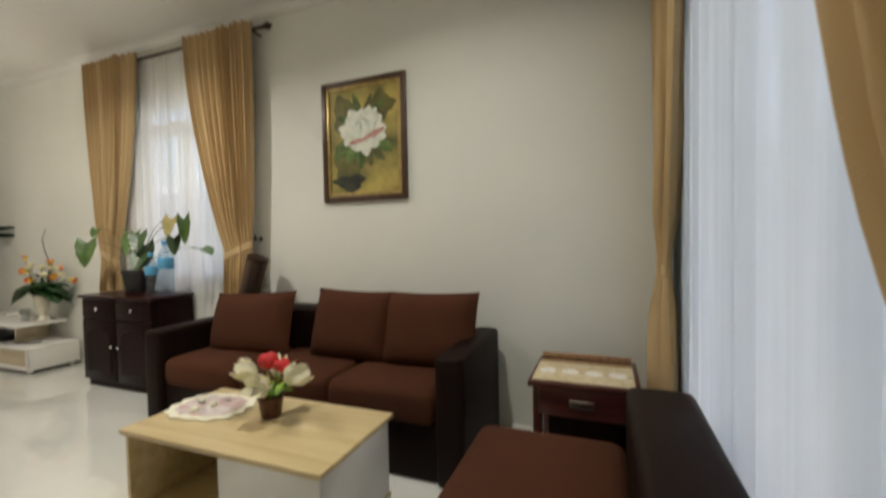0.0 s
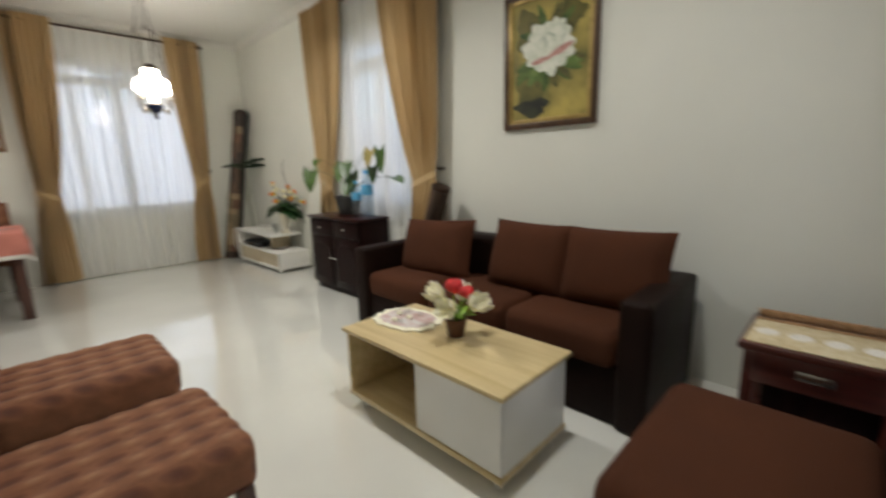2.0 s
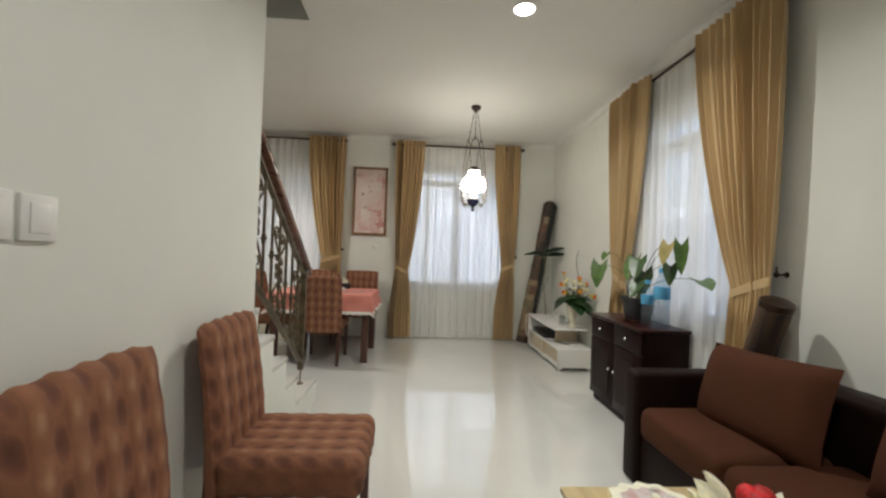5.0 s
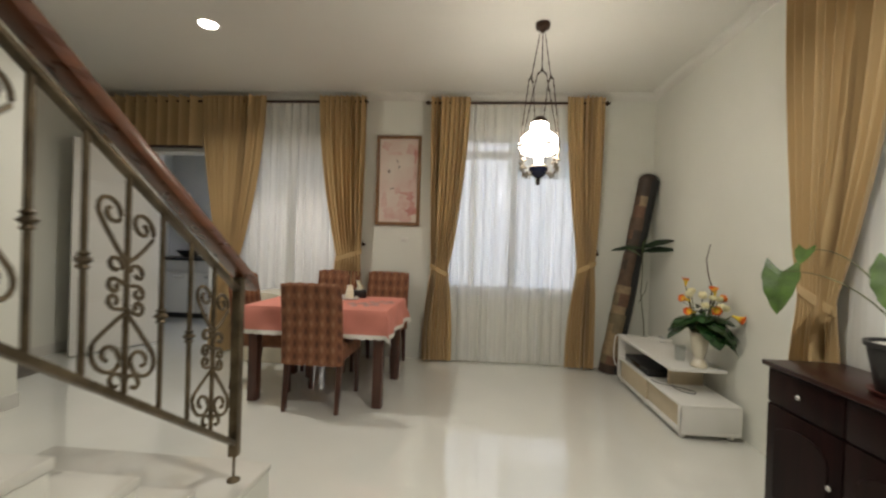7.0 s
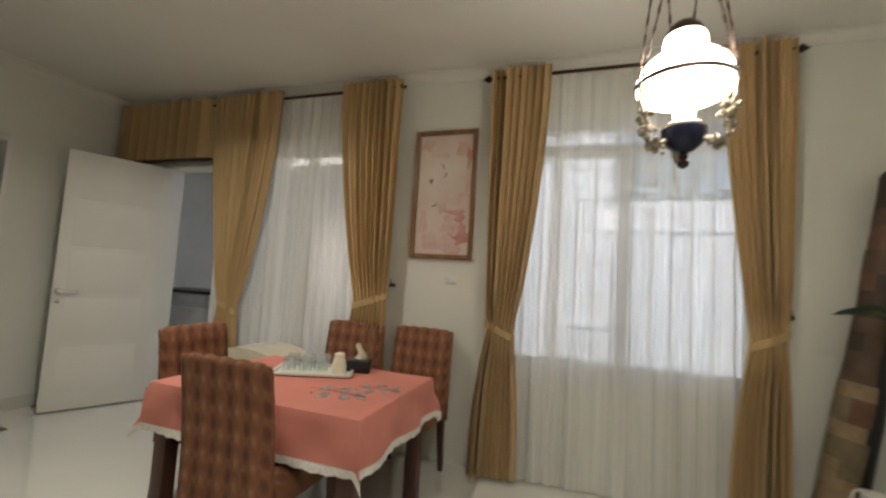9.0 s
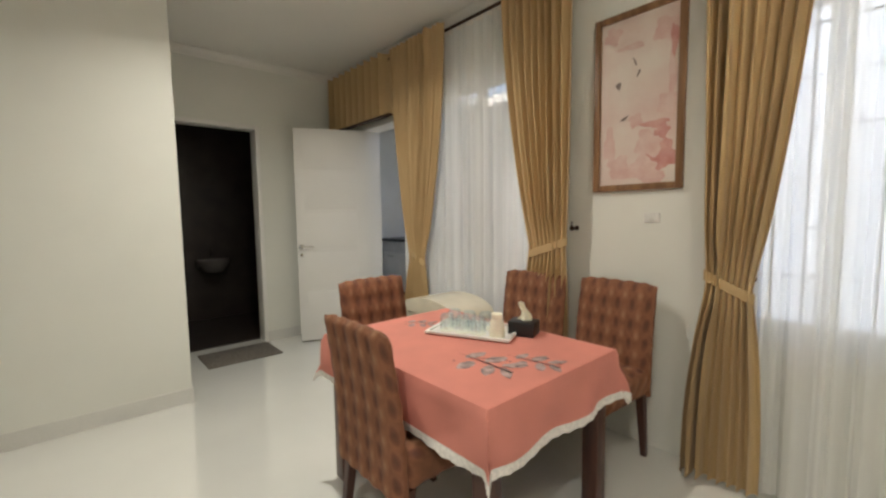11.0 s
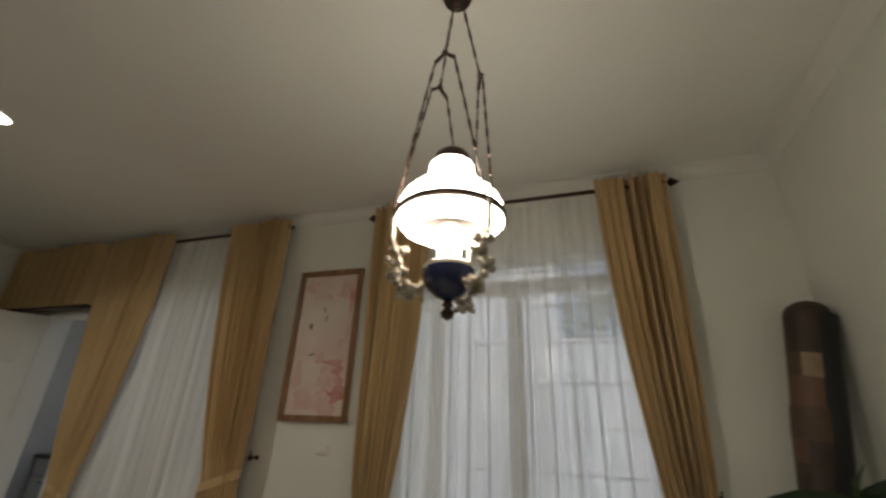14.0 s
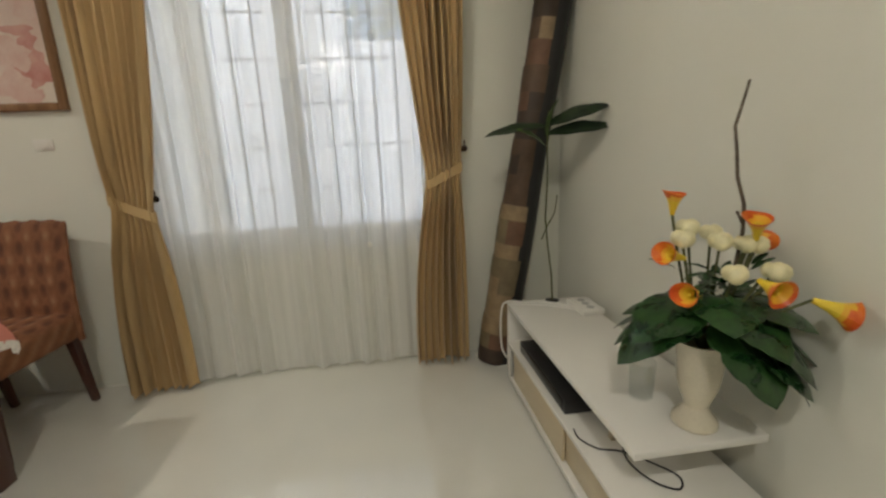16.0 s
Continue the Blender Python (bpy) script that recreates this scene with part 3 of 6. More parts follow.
# ---- curtains ----
def drape(name, L, R, z_top, z_tie, folds, m, label, seed, amp=0.033, tie=True, bottom=0.02, hang=1.0, deep=0.72):
    """A pleated panel on a rod. L and R: its left and right edge at the top, at the tie and at the hem, along local x."""
    c = thing(name, label, "curtain", m, "gold curtains")
    rnd = random.Random(seed)
    ph = [rnd.uniform(-0.5, 0.5) for _ in range(folds * 2 + 2)]

    def edge(e, z):
        if z > z_tie:
            t = (z_top - z) / (z_top - z_tie)
            return e[0] + (e[1] - e[0]) * (t ** 1.7 if hang else t)
        t = (z_tie - z) / max(0.01, z_tie - bottom)
        return e[1] + (e[2] - e[1]) * math.sin(min(1, t * 1.15) * math.pi / 2)

    def fn(u, v):
        z = z_top + (bottom - z_top) * v
        a, b = edge(L, z), edge(R, z)
        k = u * folds * 2 * math.pi
        i = int(u * folds * 2)
        tight = math.exp(-((z - z_tie) / 0.16) ** 2) if tie else 0
        am = amp * 1.12 * (1 - 0.55 * tight) * (0.8 + 0.35 * math.sin(ph[min(i, len(ph) - 1)] * 5 + 2.0 * v))
        am *= 0.76 + 0.95 * math.exp(-((u - deep) / 0.12) ** 2)
        w = math.sin(k + 0.5 * ph[0] * v * 3) + 0.22 * math.sin(2 * k + 4 * v + ph[1])
        x = a + (b - a) * u + 0.25 * am * math.cos(k) * (1 - tight)
        return Vector((x, -am * w, z))
    part("drape", thick_grid(fn, folds * 9, 44, 0.0025), M_CURTAIN, c, "gold-brown satin cloth in deep pleats")
    if tie:
        a, b = edge(L, z_tie), edge(R, z_tie)
        n = 28
        d = amp * 0.42
        ring = [Vector(((a + b) / 2 + ((b - a) / 2 + 0.006) * math.cos(2 * math.pi * i / n), -d * math.sin(2 * math.pi * i / n) * 0.9 - 0.002,
                        z_tie + 0.045 * math.cos(2 * math.pi * i / n) * (1 if R[1] - R[0] > L[0] - L[1] else -1))) for i in range(n + 1)]

        def band(u, v):
            p = ring[int(round(u * n))]
            return p + Vector((0, 0, (v - 0.5) * 0.046))
        part("tieback", thick_grid(band, n, 3, 0.004), M_CURTAIN, c, "tieback band of the same cloth")
    return c


def rod(x0, x1, z, m, ends=(True, True)):
    r = thing("curtain_rod", "dark bronze curtain rod with spear finials", "curtain rod", m)
    m = m @ Matrix.Translation((0, 0.036, 0))
    r.matrix_basis = m
    part("pole", tube([(x0, 0, z), (x1, 0, z)], 0.0115, 12), M_ROD, r)
    for x, s, on in ((x0, -1, ends[0]), (x1, 1, ends[1])):
        if on:
            b = lathe([(0.012, 0), (0.02, 0.008), (0.012, 0.018), (0.011, 0.025), (0.026, 0.038), (0.014, 0.058), (0.002, 0.078)], 14)
            bmesh.ops.transform(b, matrix=Matrix.Translation((x, 0, z)) @ pose(0, 0, 0, 0, 90 * s, 0), verts=b.verts[:])
            part("finial", b, M_ROD, r)
        xb = x - s * 0.09
        b = tube([(xb, 0, z - 0.012), (xb, 0.02, z - 0.02), (xb, 0.079, z - 0.02)], 0.007)
        part("bracket", b, M_ROD, r)
    return r


def hook(m):
    h = thing("tieback_hook", "dark carved tieback hook fixed to the wall", "curtain hook", m, "tieback hooks")
    b = lathe([(0.014, 0), (0.015, 0.004), (0.006, 0.008), (0.005, 0.045), (0.012, 0.05), (0.016, 0.057), (0.011, 0.066), (0.002, 0.069)], 14)
    bmesh.ops.transform(b, matrix=pose(0, 0, 0, 90, 0, 0), verts=b.verts[:])
    part("knob", b, M_ROD, h)
    b = tube(arc((0, -0.035, 0.0), (0, -0.06, -0.01), (0, -0.058, 0.04)), 0.004)
    part("prong", b, M_ROD, h)
    return h


def voile(x0, x1, z_top, bottom, m, seed, label, n=None, amp=0.027, cloth=None):
    c = thing("voile_curtain", label, "sheer curtain", m, "white voile curtains")
    rnd = random.Random(seed)
    ph = [rnd.uniform(0, 6.28) for _ in range(6)]
    n = n or max(4, int((x1 - x0) / 0.10))

    def fn(u, v):
        z = z_top + (bottom - z_top) * v
        k = u * n * 2 * math.pi
        a = amp * (0.55 + 0.45 * math.sin(u * 7 + ph[0]) * math.sin(u * 17 + ph[1])) * (0.7 + 0.6 * v)
        y = a * math.sin(k + 1.1 * math.sin(u * 9 + ph[2]) + 0.3 * v) + 0.3 * a * math.sin(2.3 * k + ph[3])
        return Vector((x0 + (x1 - x0) * u + 0.004 * math.cos(k), y, z + (0.006 * math.sin(k * 0.37 + ph[4]) if v > 0.99 else 0)))
    part("voile", thick_grid(fn, n * 8, 10), cloth or M_SHEER, c)
    part("heading_tape", thick_grid(lambda u, v: fn(u, 0) + Vector((0, 0.001, 0.02 - 0.05 * v)), n * 8, 1, 0.001), M_LACE, c, "white gathered heading tape")
    return c


NORTH = pose(0, -0.12, 0)
EAST = pose(-0.105, 0, 0, 0, 0, -90)      # local x runs towards the south
SOUTH = pose(0, -6.285, 0, 0, 0, 180)     # local x runs towards the west
rod(-5.72, -2.93, 2.615, NORTH, (False, True))
rod(-2.20, -0.53, 2.605, NORTH)
rod(1.93, 3.85, 2.565, EAST)
rod(0.03, 2.5, 2.585, SOUTH, (False, False))
drape("curtain", (-4.62, -4.385, -4.48), (-3.925, -4.20, -4.16), 2.665, 0.90, 12, NORTH, "gold-brown pleated curtain tied beside a doorway", 1)
drape("curtain", (-3.36, -3.14, -3.22), (-2.87, -2.885, -2.86), 2.665, 1.04, 9, NORTH, "gold-brown pleated curtain tied back beside a pink picture", 2)
drape("curtain", (-2.21, -2.165, -2.24), (-1.825, -1.99, -1.945), 2.655, 0.92, 8, NORTH, "gold-brown pleated curtain tied back at the dining window", 3, deep=0.22)
drape("curtain", (-0.875, -0.735, -0.83), (-0.525, -0.565, -0.55), 2.655, 1.00, 8, NORTH, "gold-brown pleated curtain tied back next to a wooden trunk", 4, deep=0.6)
drape("curtain", (1.91, 2.05, 2.01), (2.55, 2.26, 2.31), 2.61, 0.97, 10, EAST, "gold-brown pleated curtain tied back behind a dark cabinet", 5, amp=0.030)
drape("curtain", (3.12, 3.46, 3.43), (3.76, 3.71, 3.73), 2.61, 1.02, 11, EAST, "gold-brown pleated curtain tied back behind the sofa", 6, amp=0.030)
drape("curtain", (0.05, 0.05, 0.05), (0.62, 0.30, 0.38), 2.63, 0.95, 8, SOUTH, "gold-brown pleated curtain in the corner by the sofa", 7, amp=0.04)
drape("curtain", (1.45, 1.90, 1.82), (2.28, 2.20, 2.25), 2.63, 0.90, 9, SOUTH, "gold-brown pleated curtain at the front window", 8, amp=0.04)
# pleated valance over the inner doorway
va = thing("curtain_valance", "short gold-brown pleated valance over a doorway", "valance", NORTH)


def val(u, v):
    k = u * 9 * 2 * math.pi
    return Vector((-5.70 + 1.07 * u + 0.022 * math.cos(k), -0.060 * math.sin(k) - 0.012 * math.sin(2 * k), 2.66 - 0.53 * v))


part("pleats", thick_grid(val, 176, 8, 0.0025), M_CURTAIN, va)
part("lower_bar", box(-5.70, -0.03, 2.115, -4.62, 0.02, 2.135, r=0.004), M_ROD, va, "dark bar under the valance")

voile(-4.55, -3.05, 2.62, 0.03, pose(0, -0.05, 0), 11, "white voile curtain before a glazed door")
voile(-2.1, -1.73, 2.61, 0.02, pose(0, -0.062, 0), 12, "narrow white voile panel before the dining window")
voile(-1.81, -0.66, 2.61, 0.02, pose(0, -0.045, 0), 15, "long white voile curtain before the dining window")
voile(2.25, 3.62, 2.57, 0.03, pose(-0.04, 0, 0, 0, 0, -90), 13, "white voile curtain behind cabinet and plant")
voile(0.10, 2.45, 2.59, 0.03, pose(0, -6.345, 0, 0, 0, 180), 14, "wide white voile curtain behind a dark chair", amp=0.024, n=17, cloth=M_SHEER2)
for x, y, z, rz in ((-2.885, 0, 1.16, 0), (-2.005, 0, 0.955, 0), (-0.53, 0, 1.13, 0), (0, -1.955, 1.03, -90), (0, -3.70, 1.10, -90)):
    hook(pose(x, y, z, 0, 0, rz))

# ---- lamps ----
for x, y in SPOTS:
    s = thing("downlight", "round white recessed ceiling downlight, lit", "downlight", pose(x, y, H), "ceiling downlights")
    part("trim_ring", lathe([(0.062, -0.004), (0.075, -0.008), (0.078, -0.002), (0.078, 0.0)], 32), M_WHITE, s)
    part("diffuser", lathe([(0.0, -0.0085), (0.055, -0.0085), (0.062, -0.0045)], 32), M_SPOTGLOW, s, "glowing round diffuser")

pl = thing("pendant_lamp", "antique hanging oil-style lamp with lit opal glass shade", "pendant lamp", pose(LAMP_POS[0], LAMP_POS[1], 0))
part("ceiling_rose", lathe([(0.006, 2.655), (0.014, 2.66), (0.02, 2.675), (0.045, 2.685), (0.05, 2.70), (0.05, H)], 24), M_ROD, pl)
SHADE = [(0.100, 1.826), (0.122, 1.838), (0.136, 1.856), (0.140, 1.874), (0.137, 1.897), (0.122, 1.928), (0.096, 1.954), (0.066, 1.976), (0.058, 1.987), (0.062, 2.005), (0.060, 2.025), (0.047, 2.038)]
part("shade", lathe([(r - 0.004, z) for r, z in reversed(SHADE)] + SHADE, 40), M_OPAL, pl, "glowing white opal glass dome")
part("shade_band", lathe([(0.1385, 1.862), (0.145, 1.864), (0.145, 1.876), (0.1385, 1.878)], 40), M_ROD, pl, "dark metal band round the shade")
part("smoke_cap", lathe([(0.052, 2.034), (0.054, 2.042), (0.047, 2.060), (0.028, 2.078), (0.006, 2.086)], 24), M_ROD, pl)
part("chimney", lathe([(0.026, 1.755), (0.030, 1.775), (0.028, 1.80), (0.022, 1.84)], 20), M_OPAL, pl, "glowing glass chimney")
part("chimney_rim", lathe([(0.0225, 1.836), (0.027, 1.838), (0.027, 1.848), (0.0225, 1.850)], 20), M_CERAMIC, pl, "cream rim of the chimney")
part("burner", lathe([(0.062, 1.728), (0.064, 1.736), (0.05, 1.746), (0.032, 1.752), (0.026, 1.762)], 24), M_CERAMIC, pl)
part("font", lathe([(0.008, 1.652), (0.03, 1.662), (0.052, 1.682), (0.064, 1.708), (0.064, 1.728)], 28), mat("font_glaze", (0.012, 0.017, 0.05), 0.18, var=0.2, scale=12), pl, "dark blue glazed oil bowl")
part("finial", lathe([(0.002, 1.605), (0.014, 1.612), (0.017, 1.624), (0.008, 1.634), (0.014, 1.642), (0.008, 1.654)], 16), M_ROD, pl)
for a in range(3):
    ang = radians(-35 + 120 * a)
    c, s = math.cos(ang), math.sin(ang)
    arm = bmesh.new()
    P = [(0.060, 1.69), (0.085, 1.668), (0.112, 1.672), (0.128, 1.70), (0.118, 1.73), (0.128, 1.76), (0.144, 1.80), (0.146, 1.868)]
    tube([(c * r, s * r, z) for r, z in P], 0.007, 8, arm)
    rnd = random.Random(a)
    for r, z in P[1:6]:
        for k in range(8):
            o = 0.019
            ball((c * r + rnd.uniform(-o, o), s * r + rnd.uniform(-o, o), z + rnd.uniform(-o, o)), rnd.uniform(0.006, 0.014), 1, arm)
    for k in range(10):
        t = k / 9 * 4.6
        rr = 0.02 * (1 - k / 13)
        q = 0.098 + rr * math.cos(t)
        ball((c * q, s * q, 1.655 + rr * math.sin(t)), 0.006, 1, arm)
    part("scroll_arm", arm, M_BRASS, pl, "cast brass scroll arm with leaves")
    # the chains hang between the arms
    ang = radians(-95 + 120 * a)
    c, s = math.cos(ang), math.sin(ang)
    jr, jz = 0.078, 2.36
    ch = bmesh.new()

    def chain(p, q, r):
        p, q = Vector(p), Vector(q)
        n = max(3, int((q - p).length / 0.034))
        for i in range(n):
            m0, m1 = p.lerp(q, i / n), p.lerp(q, (i + 0.86) / n)
            tube([m0, m1], r * (1.35 if i % 2 else 0.85), 6, ch)
    chain((c * 0.02, s * 0.02, 2.66), (c * jr, s * jr, jz), 0.0033)
    part("upper_chain", ch, M_ROD, pl)
    yk = bmesh.new()
    off = 0.03
    e1 = (c * jr - s * off, s * jr + c * off, jz - 0.02)
    e2 = (c * jr + s * off, s * jr - c * off, jz - 0.02)
    tube([e1, (c * jr, s * jr, jz + 0.006), e2], 0.006, 8, yk)
    ball((c * jr, s * jr, jz + 0.008), 0.011, 1, yk)
    part("yoke", yk, M_ROD, pl)
    for e, da in ((e1, 56), (e2, -56)):
        ch = bmesh.new()
        ca, sa = math.cos(ang + radians(da)), math.sin(ang + radians(da))
        chain(e, (ca * 0.147, sa * 0.147, 1.870), 0.0032)
        part("lower_chain", ch, M_ROD, pl)


# ---- sitting room ----
sofa = thing("sofa", "dark leather three-seat sofa with brown fabric cushions", "sofa")
SX0, SX1, SY0, SY1 = -0.725, -0.075, -5.475, -3.495
part("base", box(SX0 + 0.03, SY0 + 0.13, 0.0, SX1, SY1 - 0.13, 0.26, r=0.015), M_LEATHER, sofa, "dark brown leather base")
for y0, y1 in ((SY0, SY0 + 0.13), (SY1 - 0.13, SY1)):
    part("armrest", box(SX0, y0, 0.0, SX1, y1, 0.575, r=0.025, seg=3), M_LEATHER, sofa, "square dark leather armrest")
part("backrest", box(SX1 - 0.15, SY0 + 0.13, 0.2, SX1, SY1 - 0.13, 0.665, r=0.03, seg=3), M_LEATHER, sofa, "dark leather backrest")
cw = (SY1 - SY0 - 0.27) / 3
for i in range(3):
    y0 = SY0 + 0.135 + i * cw
    b = box(SX0 + 0.005, y0 + 0.003, 0.25, SX1 - 0.15, y0 + cw - 0.003, 0.415, r=0.05, seg=4)
    for v in b.verts:
        if v.co.z > 0.36:
            s, t = (v.co.y - y0) / cw * 2 - 1, (v.co.x + 0.47) / 0.24
            v.co.z += 0.018 * (1 - s * s) * (1 - min(1, t * t))
    part("seat_cushion", b, M_BROWN, sofa, "brown woven seat cushion")
for yc, w, rx, rr in ((-3.96, 0.64, -0.03, 3), (-4.68, 0.52, 0.0, -1), (-5.16, 0.54, 0.0, 1)):
    pw = thing("throw_pillow", "square brown fabric pillow leaning on a sofa back", "pillow",
               Matrix.Translation((-0.335 + rx, yc, 0.598 + rx)) @ pose(0, 0, 0, 90 - 16, 0, -90) @ pose(0, 0, 0, 0, 0, rr), "sofa pillows")
    part("cover", cushion(w, 0.40, 0.17), M_BROWN, pw)

ac = thing("lounge_chair", "armless dark leather chair with brown seat cushion", "chair")
part("base", box(-1.50, -6.10, 0.03, -0.91, -5.66, 0.28, r=0.02), M_LEATHER, ac, "dark leather box base")
b = box(-1.525, -6.10, 0.235, -0.885, -5.60, 0.412, r=0.055, seg=4)
for v in b.verts:
    if v.co.z > 0.36:
        v.co.z += 0.016 * (1 - ((v.co.x + 1.205) / 0.32) ** 2) * (1 - min(1, ((v.co.y + 5.85) / 0.25) ** 2))
part("seat_cushion", b, M_BROWN, ac, "brown woven seat cushion")
part("backrest", box(-1.55, -6.285, 0.03, -0.90, -6.09, 0.60, r=0.03, seg=3), M_LEATHER, ac, "low dark leather backrest")
for x in (-1.5, -0.95):
    for y in (-5.75, -6.22):
        part("foot", box(x - 0.02, y - 0.02, 0, x + 0.02, y + 0.02, 0.035, r=0.004), M_BLACK, ac)

st = thing("side_table", "small mahogany side table with one drawer", "side table")
part("top", box(-0.645, -6.16, 0.462, -0.26, -5.73, 0.487, r=0.006), M_MAHOG, st)
part("apron", boxes((-0.61, -6.14, 0.325, -0.28, -6.12, 0.462), (-0.61, -5.77, 0.325, -0.28, -5.75, 0.462), (-0.30, -6.12, 0.325, -0.28, -5.77, 0.462)), M_MAHOG, st)
dr = part("drawer", box(-0.625, -6.12, 0.345, -0.60, -5.772, 0.458, r=0.004), M_MAHOG, st)
part("drawer_handle", boxes((-0.642, -5.99, 0.395, -0.634, -5.895, 0.425), (-0.636, -5.98, 0.404, -0.624, -5.97, 0.416), (-0.636, -5.915, 0.404, -0.624, -5.905, 0.416), r=0.002), M_CHROME, dr, "flat brushed steel pull")
for x in (-0.60, -0.305):
    for y in (-6.125, -5.765):
        part("leg", box(x - 0.018, y - 0.018, 0, x + 0.018, y + 0.018, 0.46, r=0.004), M_MAHOG, st)
part("recessed_box", box(-0.575, -6.115, 0.14, -0.29, -5.805, 0.33, r=0.003), M_ESPRESSO, st, "dark recessed box under the drawer")
part("lower_shelf", box(-0.60, -6.12, 0.12, -0.30, -5.77, 0.14, r=0.004), M_MAHOG, st)
tr = thing("table_runner", "cream lace runner with brown edge on a side table", "runner")
part("cloth", box(-0.62, -6.14, 0.487, -0.32, -5.745, 0.4905, r=0.001), mat("runner_lace", (0.52, 0.42, 0.24), 0.9, col2=(0.66, 0.57, 0.38), scale=38, bump=0.6, bscale=200), tr)
for k in range(4):
    yc = -6.08 + k * 0.095
    part("motif", lathe([(0.036, 0.4905), (0.034, 0.4922), (0.012, 0.4926)], 14, (-0.49, yc, 0)), M_LACE, tr, "pale crochet medallion")
part("border", boxes((-0.36, -6.14, 0.4905, -0.325, -5.745, 0.4925), (-0.297, -6.14, 0.487, -0.272, -5.745, 0.512), r=0.001), mat("runner_border", (0.30, 0.17, 0.08), 0.9, var=0.3, scale=60), tr, "brown woven border")

ct = thing("coffee_table", "low coffee table with beech top and white drawer", "coffee table")
X0, X1, Y0, Y1 = -1.350, -0.915, -5.235, -4.345
part("tabletop", box(X0 - 0.012, Y0 - 0.012, 0.372, X1 + 0.012, Y1 + 0.012, 0.392, r=0.004), M_BEECH, ct, "pale beech-grain tabletop")
part("base_board", box(X0, Y0, 0.058, X1, Y1, 0.082, r=0.003), M_BEECH, ct)
part("side_panel", box(X0 + 0.004, Y1 - 0.02, 0.082, X1 - 0.004, Y1 - 0.002, 0.372, r=0.002), M_BEECH, ct)
part("back_panel", box(X1 - 0.016, -4.80, 0.082, X1 - 0.004, Y1 - 0.02, 0.372), M_BEECH_SHADE, ct)
part("divider", box(X0 + 0.012, -4.83, 0.082, X1 - 0.004, -4.812, 0.372), M_BEECH_SHADE, ct)
part("drawer_box", box(X0 + 0.03, Y0 + 0.004, 0.082, X1 - 0.006, -4.832, 0.371, r=0.003), M_WHITE, ct, "white laminate drawer body")
part("drawer_front", box(X0 + 0.004, Y0 + 0.004, 0.086, X0 + 0.028, -4.815, 0.366, r=0.003), M_WHITE, ct, "plain white drawer front")
for x in (X0 + 0.05, X1 - 0.05):
    for y in (Y0 + 0.05, Y1 - 0.06):
        part("foot", lathe([(0.018, 0), (0.026, 0.058)], 4, (x, y, 0)), M_WHITE, ct, smooth=False)

ty = thing("serving_tray", "white scalloped tray with printed flowers on a table", "tray", pose(-1.10, -4.50, 0.392, 0, 0, 8))
out = [(0.125 * math.cos(a) * (1 + 0.045 * math.cos(14 * a)) * (1 + 0.12 * abs(math.sin(2 * a))), 0.165 * math.sin(a) * (1 + 0.045 * math.cos(14 * a)) * (1 + 0.12 * abs(math.sin(2 * a)))) for a in (2 * math.pi * i / 84 for i in range(84))]
part("plate", slab(out, 0.010), M_PETALL, ty)
part("inlay", slab([(x * 0.78, y * 0.8) for x, y in out[::2]], 0.0015, Matrix.Translation((0, 0, 0.010))), mat("printed_flowers", (0.70, 0.68, 0.66), 0.3, col2=(0.55, 0.35, 0.32), scale=26), ty, "pale print with pink and grey flowers")
rnd = random.Random(5)
for k in range(9):
    b = lathe([(0.012, 0), (0.017, 0.006), (0.013, 0.016), (0.004, 0.02)], 8, (rnd.uniform(-0.07, 0.07), rnd.uniform(-0.05, 0.11), 0.0115))
    part("wrapped_sweet", b, M_CLEAR if k % 3 else M_PETALL, ty, "sweet in clear wrapping")

fp = thing("flower_pot", "small brown pot with artificial lilies and red roses", "flower pot", pose(-1.085, -4.80, 0.392) @ Matrix.Scale(1.28, 4))
part("pot", lathe([(0.026, 0), (0.029, 0.004), (0.036, 0.055), (0.039, 0.056), (0.039, 0.064), (0.033, 0.064), (0.031, 0.05)], 20), mat("brown_pot", (0.10, 0.035, 0.015), 0.4, var=0.2, scale=30), fp)


def lily(at, way, parent, size=0.07, roll=0):
    b = bmesh.new()
    base = aim(at, way)
    for k in range(6):
        leaf(size, size * 0.46, "lance", curl=0.35 if k % 2 else 0.28, cup=0.35, m=base @ pose(0, 0, 0, 0, 60 * k + roll, 0) @ pose(0, 0, 0, 38, 0, 0), bm=b, thick=0.0008)
    part("lily", b, M_LILY, parent, "white lily bloom with six petals")


def rose(at, r, material, parent, name="rose", label=""):
    b = bmesh.new()
    for k in range(9):
        t = k / 9
        a = k * 2.4
        rr = r * (0.25 + 0.75 * t)
        o = Vector((math.cos(a) * rr * 0.45, math.sin(a) * rr * 0.45, r * 0.25 * (1 - t)))
        ball(Vector(at) + o, rr * 0.62, 2, b, (1, 1, 1.35 - 0.30 * t))
    part(name, b, material, parent, label)


rose((0.012, 0.015, 0.165), 0.042, M_RED, fp, "rose", "red artificial rose")
rose((0.004, -0.045, 0.158), 0.034, M_RED, fp, "rose", "red artificial rose")
for at, way, sz in (((-0.03, -0.015, 0.10), (-0.8, -0.2, 0.35), 0.085), ((0.0, 0.055, 0.12), (-0.5, 0.7, 0.5), 0.075), ((-0.01, -0.075, 0.125), (-0.2, -0.8, 0.5), 0.075), ((0.045, 0.02, 0.11), (0.7, 0.3, 0.6), 0.07), ((-0.02, 0.035, 0.13), (-0.6, 0.4, 0.7), 0.065), ((0.03, -0.05, 0.10), (0.6, -0.6, 0.4), 0.07)):
    lily(at, way, fp, sz)
g = bmesh.new()
